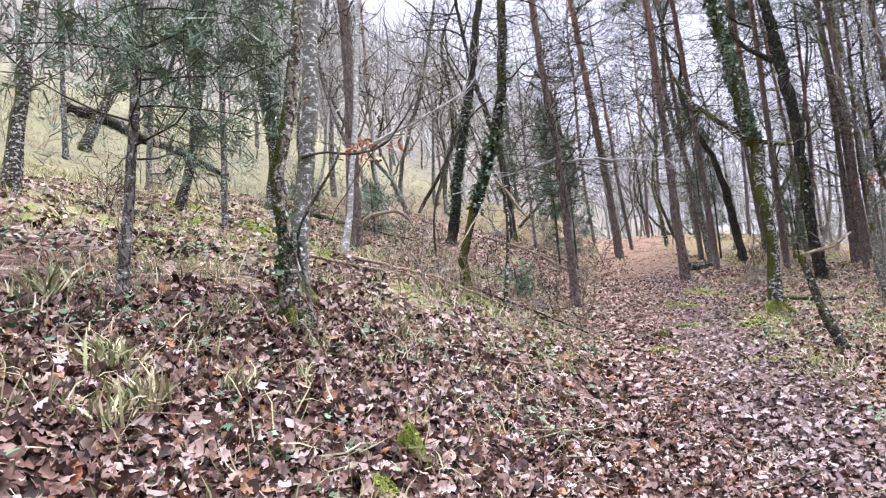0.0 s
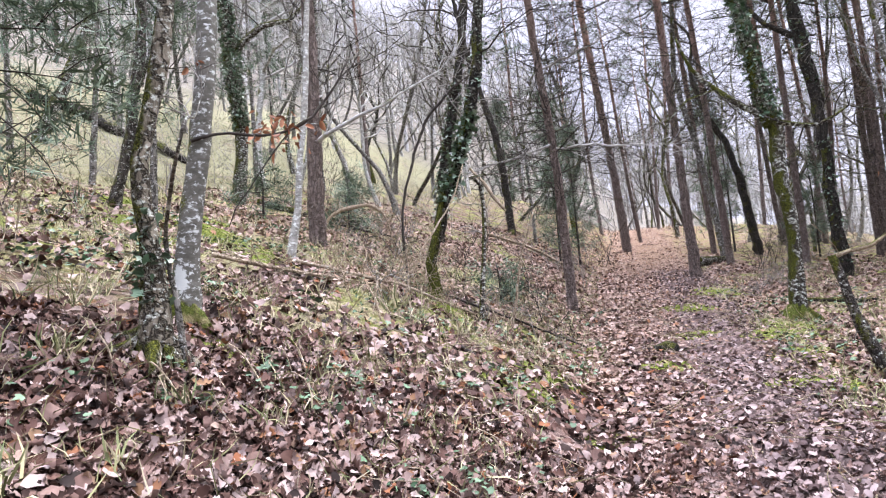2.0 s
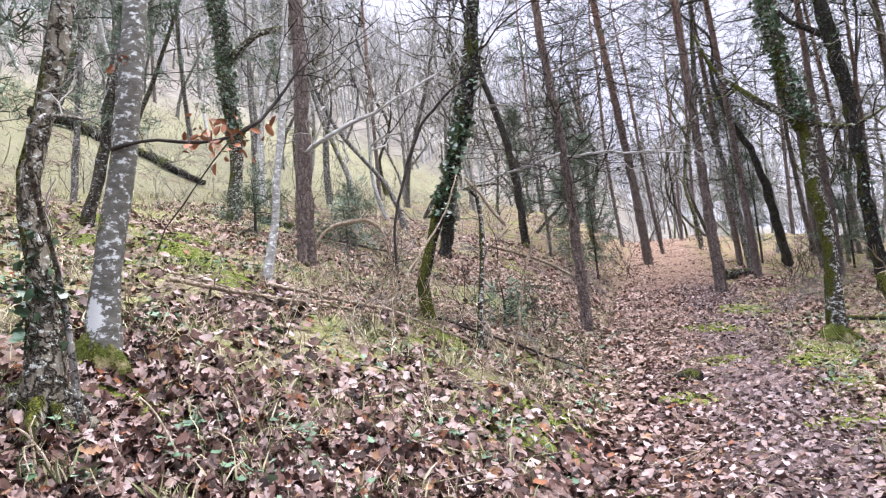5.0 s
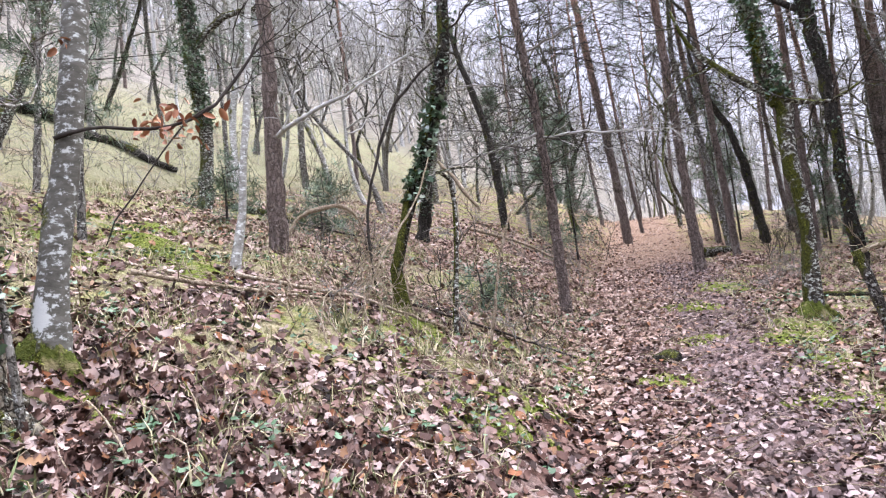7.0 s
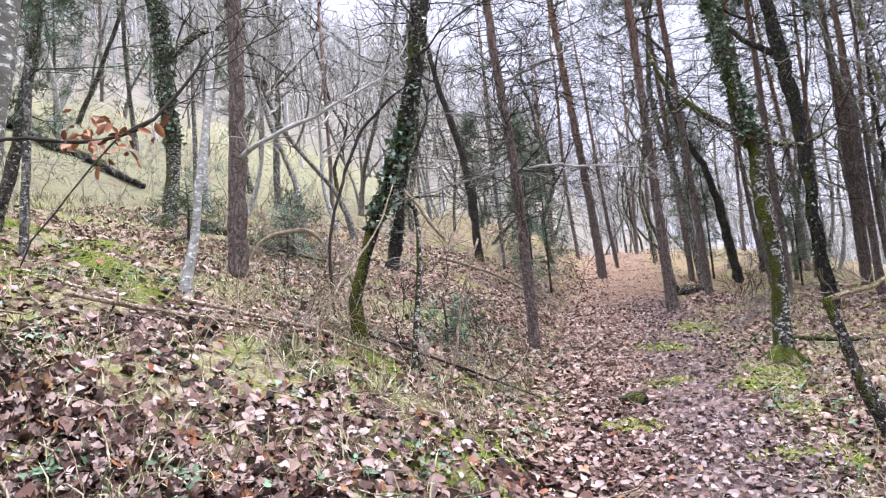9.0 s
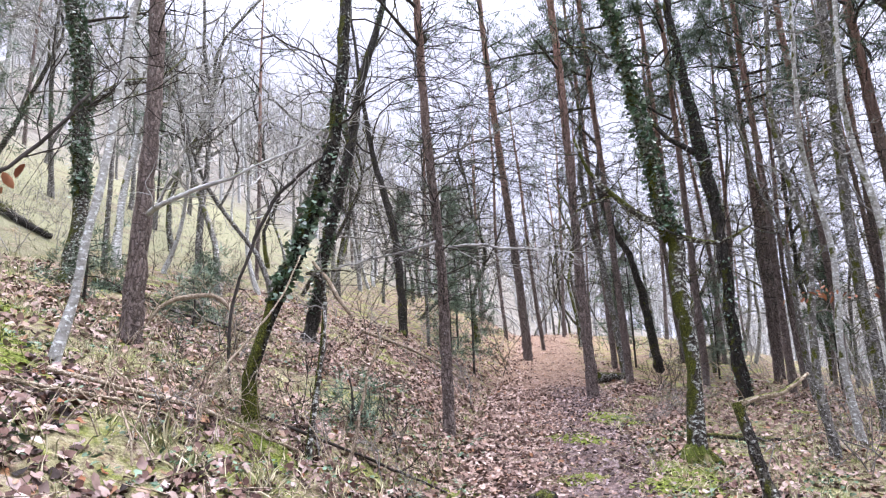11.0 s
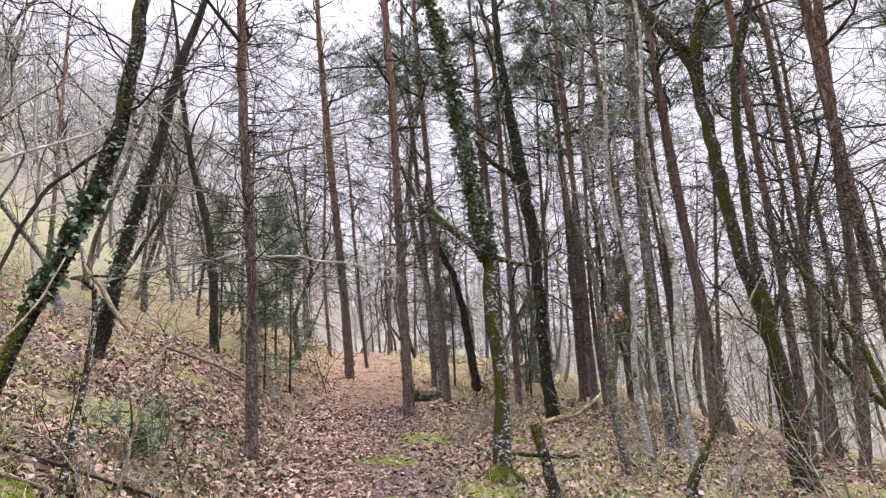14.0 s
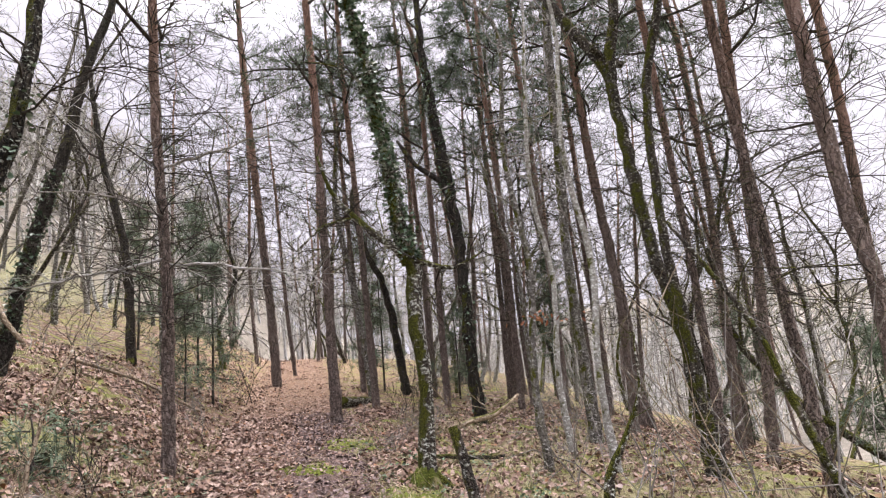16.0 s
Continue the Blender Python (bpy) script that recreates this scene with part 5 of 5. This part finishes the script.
def low_growth():
    rng = np.random.default_rng(31)
    # grass tufts
    x, y, u = scatter_spots(rng, 7500, -9, 5.5, 1.2, 17, 1.3)
    keep = (np.abs(u + 0.1) > 1.0) & (patchy(x, y, 1.4, 2.0) > -0.3 + 0.4 * (np.abs(u) < 2.6) - 0.7 * (np.abs(u + 1.35) < 0.5) * (y > 5))
    x, y = x[keep], y[keep]
    x, y = np.repeat(x, 7) + rng.normal(0, 0.035, 7 * len(x)), np.repeat(y, 7) + rng.normal(0, 0.035, 7 * len(y))
    m = turns(rng, len(x), 0.35, rng.uniform(0.06, 0.18, len(x)), np.stack([x, y, ground(x, y) - 0.01], -1))
    stuff("grass_tufts", many("grass_tufts", BLADE_V, BLADE_F, m), GRASS, "sparse straw-coloured and green winter grass tufts", "grass")
    # dry stalks and blades lying among the leaves of the bank
    x, y, u = scatter_spots(rng, 9000, -4.2, 2.6, 1.6, 10, 1.2)
    keep = (patchy(x, y, 1.9, 3.0) > -0.1) & ((u < -0.85) | (u > 1.0))
    x, y = x[keep], y[keep]
    m = turns(rng, len(x), 0.85, rng.uniform(0.09, 0.26, len(x)), np.stack([x, y, ground(x, y) + 0.015], -1))
    m[:, :, 0] *= 0.6
    stuff("dry_stalks", many("dry_stalks", BLADE_V, BLADE_F, m), GRASS, "dry straw stalks and green blades lying among leaves", "grass")
    # meadow grass on the hill
    x, y, u = scatter_spots(rng, 16000, -22, -6.5, 6, 40)
    m = turns(rng, len(x), 0.4, rng.uniform(0.07, 0.17, len(x)), np.stack([x, y, ground(x, y) - 0.02], -1))
    m[:, :, 0] *= 1.5
    stuff("meadow_grass", many("meadow_grass", BLADE_V, BLADE_F, m), MEADOW, "pale yellow-green grass on the open hillside", "grass")
    # herbs and ivy seedlings
    x, y, u = scatter_spots(rng, 5200, -6, 3, 2, 13, 1.2)
    keep = (np.abs(u) > 0.9) & (patchy(x, y, 2.2, 5.0) > 0.3)
    x, y = x[keep], y[keep]
    x, y = np.repeat(x, 4) + rng.normal(0, 0.04, 4 * len(x)), np.repeat(y, 4) + rng.normal(0, 0.04, 4 * len(y))
    m = turns(rng, len(x), 0.4, rng.uniform(0.025, 0.06, len(x)), np.stack([x, y, ground(x, y) + rng.uniform(0.03, 0.09, len(x))], -1))
    stuff("herb_leaves", many("herb_leaves", IVY_V, IVY_F, m), HERB, "small green herb and ivy leaves among litter", "herbs")
    # loose twigs
    s = Shape()
    x, y, u = scatter_spots(rng, 1500, -5, 3.5, 2, 13, 1.1)
    for a, b in zip(x, y):
        z = float(ground(a, b)) + 0.02
        q = rng.uniform(0, 6.28)
        pts, _ = wander(rng, (a, b, z), (math.cos(q), math.sin(q), 0.12), rng.uniform(0.12, 0.6), 3, 0.2, 0)
        s.tube(pts, np.linspace(rng.uniform(0.002, 0.007), 0.0015, 4), 4, cap=False)
    stuff("loose_twigs", s.mesh("loose_twigs"), DEAD_WOOD, "thin dry twigs scattered on the ground", "twigs")


low_growth()


def moss_cushion(x, y, r, h, seed, label="bright green moss cushion on the ground"):
    """A low soft dome with an uneven outline, and fronds standing out of it."""
    rng = np.random.default_rng(seed)
    base = np.array([x, y, float(ground(x, y))])
    s, rings, sides = Shape(), 7, 26
    ang = np.arange(sides) * 2 * math.pi / sides
    outline = r * (1 + 0.22 * np.sin(2 * ang + seed) + 0.16 * np.sin(5 * ang + 2 * seed) + 0.1 * rng.standard_normal(sides))
    v = [(0.0, 0.0, h)]
    for i in range(1, rings + 1):
        k = i / rings
        px, py = outline * k * np.cos(ang) * 1.25, outline * k * np.sin(ang)
        z = ground(x + px, y + py) - base[2] + h * (1 - k * k) + rng.normal(0, 0.05 * h + 0.003, sides) - 0.015 * (k > 0.95)
        v += list(zip(px, py, z))
    s.v.append(np.array(v))
    s.f += [(0, 1 + j, 1 + (j + 1) % sides) for j in range(sides)]
    for i in range(rings - 1):
        o = 1 + i * sides
        s.f += [(o + j, o + sides + j, o + sides + (j + 1) % sides, o + (j + 1) % sides) for j in range(sides)]
    me = s.mesh("moss_cushion")
    me.materials.append(MOSS_DARK if h > 0.1 and y > 4 else MOSS_BODY)
    ob = new("moss_cushion", me)
    ob.location = base
    tagged(ob, label, "moss", "moss cushions")
    n = int(320 * r / 0.2)
    d, a = np.sqrt(rng.uniform(0, 1, n)) * 1.05, rng.uniform(0, 6.28, n)
    rr = np.interp(a, ang, outline) * d
    px, py = rr * np.cos(a) * 1.25, rr * np.sin(a)
    z = ground(x + px, y + py) - base[2] + h * np.clip(1 - d * d, 0, 1)
    m = turns(rng, n, 0.7, rng.uniform(0.012, 0.028, n), np.stack([px, py, z], -1))
    part("fronds", many("fronds", OVAL_V, OVAL_F, m), MOSS, ob, kind="stuff")


for k, (x, y, r, h) in enumerate([(-0.18, 3.41, 0.06, 0.16), (-0.28, 3.0, 0.09, 0.06), (4.5, 9.5, 0.45, 0.04), (4.1, 9.0, 0.4, 0.03), (4.86, 10.1, 0.17, 0.22), (4.0, 7.9, 0.4, 0.03), (3.6, 7.0, 0.35, 0.03), (0.45, 7.9, 0.22, 0.08), (0.15, 8.0, 0.2, 0.06), (1.35, 7.2, 0.2, 0.03), (0.95, 6.4, 0.25, 0.03), (1.9, 9.2, 0.25, 0.03), (-2.2, 8.6, 0.35, 0.05), (-1.8, 8.2, 0.3, 0.05), (-2.6, 9.8, 0.45, 0.04), (-3.6, 9.6, 0.4, 0.04), (-0.8, 4.9, 0.18, 0.03), (-1.05, 5.04, 0.11, 0.16), (0.28, 8.08, 0.13, 0.12), (2.55, 8.2, 0.2, 0.02), (3.9, 11.5, 0.35, 0.03), (5.0, 13.0, 0.5, 0.04), (1.5, 6.0, 0.15, 0.02), (1.15, 6.9, 0.22, 0.03), (1.6, 7.9, 0.2, 0.03), (1.75, 8.6, 0.18, 0.03), (-1.4, 7.6, 0.3, 0.04), (-2.9, 8.2, 0.35, 0.04), (-2.2, 7.4, 0.28, 0.04), (3.35, 9.6, 0.25, 0.02)]):
    moss_cushion(x, y, r, h, 600 + k)


def bramble(x, y, size, count, seed):
    """Thin arching dead canes."""
    rng = np.random.default_rng(seed)
    z = float(ground(x, y))
    ob = root("bramble", (x, y, z), "pale arching dead canes on the bank", "bramble", "dead canes")
    s = Shape()
    for _ in range(count):
        px, py = rng.normal(0, size * 0.5, 2)
        a, ln, h = rng.uniform(0, 6.28), rng.uniform(0.5, 1.2) * size, rng.uniform(0.3, 0.8) * size
        t = np.linspace(0, 1, 8)
        qx, qy = px + np.cos(a) * ln * t + rng.normal(0, 0.01, 8), py + np.sin(a) * ln * t + rng.normal(0, 0.01, 8)
        qz = ground(x + qx, y + qy) - z + h * 4 * t * (1 - t) * (1 - 0.3 * t)
        s.tube(np.stack([qx, qy, qz], -1), np.linspace(rng.uniform(0.004, 0.008), 0.002, 8), 5, cap=False)
    part("canework", s.mesh("canework"), DEAD_WOOD, ob, kind="stuff")


for k, (x, y, sz, n) in enumerate([(-0.05, 7.0, 0.6, 12), (0.25, 7.3, 0.5, 10), (-0.4, 7.0, 0.5, 7), (-0.2, 8.3, 0.8, 9), (-0.5, 9.2, 0.9, 9), (1.1, 8.4, 0.6, 7), (-1.0, 4.3, 0.3, 6), (-0.6, 4.9, 0.35, 5), (-2.2, 4.0, 0.4, 6), (6.6, 7.2, 0.8, 9), (7.2, 7.0, 0.9, 9), (-1.6, 10.6, 0.8, 7), (0.9, 10.5, 0.7, 7), (-1.9, 6.2, 0.5, 5)]):
    bramble(x, y, sz, n, 800 + k)


def grass_clump(x, y, size, count, seed):
    rng = np.random.default_rng(seed)
    z = float(ground(x, y))
    at = np.stack([rng.normal(0, 0.05, count), rng.normal(0, 0.05, count), np.full(count, -0.01)], -1)
    me = many("grass_clump", BLADE_V, BLADE_F, turns(rng, count, 0.45, rng.uniform(0.5, 1.1, count) * size, at))
    me.materials.append(GRASS)
    ob = new("grass_clump", me)
    ob.location = (x, y, z)
    tagged(ob, "clump of long arching winter grass on the bank", "grass", "grass clumps", "stuff")


for k, (x, y, sz, n) in enumerate([(-1.44, 2.92, 0.26, 90), (-1.2, 2.75, 0.24, 80), (-1.25, 2.5, 0.22, 60), (-1.0, 3.25, 0.2, 50), (-2.1, 3.6, 0.26, 80), (-0.75, 3.6, 0.18, 40), (-0.4, 4.3, 0.16, 40), (0.1, 6.9, 0.2, 60), (-0.1, 7.0, 0.22, 60), (0.3, 5.9, 0.14, 40), (-1.3, 4.2, 0.2, 50), (-0.8, 4.2, 0.16, 40), (1.2, 7.7, 0.16, 40), (3.9, 8.3, 0.15, 40), (0.5, 7.2, 0.2, 50)]):
    grass_clump(x, y, sz, n, 700 + k)


def boulder(x, y, size, seed, label):
    rng = np.random.default_rng(seed)
    bm = bmesh.new()
    bmesh.ops.create_icosphere(bm, subdivisions=3, radius=1)
    for v in bm.verts:
        k = 1 + 0.28 * noise.noise(v.co * 1.7 + Vector((seed, 0, 0))) + 0.1 * noise.noise(v.co * 5)
        v.co = Vector((v.co.x * size[0], v.co.y * size[1], v.co.z * size[2])) * k
    me = bpy.data.meshes.new("stone")
    bm.to_mesh(me)
    bm.free()
    me.shade_smooth()
    me.materials.append(DARK_BARK if size[0] < 0.2 else OAK_MOSSY)
    ob = new("stone", me)
    ob.location = (x, y, float(ground(x, y)) + size[2] * 0.45)
    tagged(ob, label, "stone", "stones")


boulder(2.75, 8.85, (0.15, 0.11, 0.075), 3, "dark wet stone standing out of the leafy footpath")


# ---- fallen leaves ----
def leaf_litter():
    rng = np.random.default_rng(58)
    xs, ys = [], []
    for n, ulo, uhi, ylo, yhi in ((9000, -4.5, 4, -3, 1.8), (25000, -3.6, 1.9, 1.4, 8), (14000, -3.4, 0.9, 1.6, 5.6), (22000, -3.4, 2.2, 7.5, 17), (12000, -8, -3, 2.5, 15), (12000, 1.7, 10, 4, 18), (8000, -3, 2.0, 16, 36), (10000, -7, -1.4, 9.5, 20), (6000, 1.6, 8, 9, 17)):
        x, y, u = scatter_spots(rng, n, ulo, uhi, ylo, yhi)
        keep = patchy(x, y, 1.1, 7.0) + 0.5 + 0.8 * (u > -2.4 + 0.9 * (y > 7)) * (u < 1.4) - 0.35 * (u < -2.2) - 0.5 * (np.abs(u - 0.4) < 0.3) - 0.9 * (np.abs(u + 1.35) < 0.45) * (y > 5.2) * (y < 11) > rng.uniform(-1.2, 0.4, n)
        xs.append(x[keep])
        ys.append(y[keep])
    x, y = np.concatenate(xs), np.concatenate(ys)
    at = np.stack([x, y, ground(x, y) + rng.uniform(0.008, 0.04, len(x))], -1)
    size = rng.uniform(0.04, 0.105, len(x)) * np.where(y < 5.6, 0.98, 0.95) * np.where(np.abs(lateral(x, y) - 0.4) < 0.9, 0.72, 1.0)
    m = turns(rng, len(x), np.where(y < 6, 0.5, 0.42), size, at)
    m[:, :, 2] *= rng.uniform(0.4, 1.5, len(x))[:, None] * np.where(rng.uniform(0, 1, len(x)) < 0.35, -1, 1)[:, None]
    m = on_slope(m, x, y)
    near = np.argsort((x - 0.6) ** 2 + (y - 4.6) ** 2)
    lobed = (rng.uniform(0, 1, len(x)) < 0.75) & (y < 5.6) & (y > 0.9)
    sort = rng.integers(0, 4, len(x))
    single = np.zeros(len(x), bool)
    single[near[:300]] = True
    worn = (np.abs(lateral(x, y) - 0.6 + rng.normal(0, 0.12, len(x))) < 0.5) & (y < 17) & (rng.uniform(0, 1, len(x)) < 0.75)
    stuff("trodden_leaves", many("trodden_leaves", *CRUMPLED[0], m[worn & ~single]), TRODDEN, "small grey-brown trodden leaf pieces along the footpath", "leaf litter")
    rest = ~single & ~worn
    for k, (v, f) in enumerate(OAK_LEAVES):
        stuff("fallen_oak_leaves", many("fallen_oak_leaves", v, f, m[rest & lobed & (sort == k)]), LITTER, "wet pinkish-brown fallen oak leaves carpeting the bank", "leaf litter")
    upper = y > 8.2 + 1.2 * np.sin(3 * x)
    for k, (v, f) in enumerate(CRUMPLED):
        stuff("fallen_leaves", many("fallen_leaves", v, f, m[rest & ~lobed & ~upper & (sort == k)]), LITTER, "wet crumpled pink-brown fallen leaves on path and bank", "leaf litter")
        stuff("dry_leaves", many("dry_leaves", v, f, m[rest & ~lobed & upper & (sort == k)]), LITTER_DRY, "dry tan fallen leaves on the upper path and slope", "leaf litter")
    shapes = []
    for v, f in [*OAK_LEAVES, *CRUMPLED]:
        me = bpy.data.meshes.new("leaf")
        me.from_pydata(v, [], f)
        me.materials.append(LITTER)
        shapes.append(me)
    for i in near[:300]:
        ob = new("leaf", shapes[int(sort[i]) + (0 if lobed[i] else 4)])
        ob.parent = GROUND
        ob.matrix_basis = Matrix(m[i].tolist() + [[0, 0, 0, 1]])


leaf_litter()
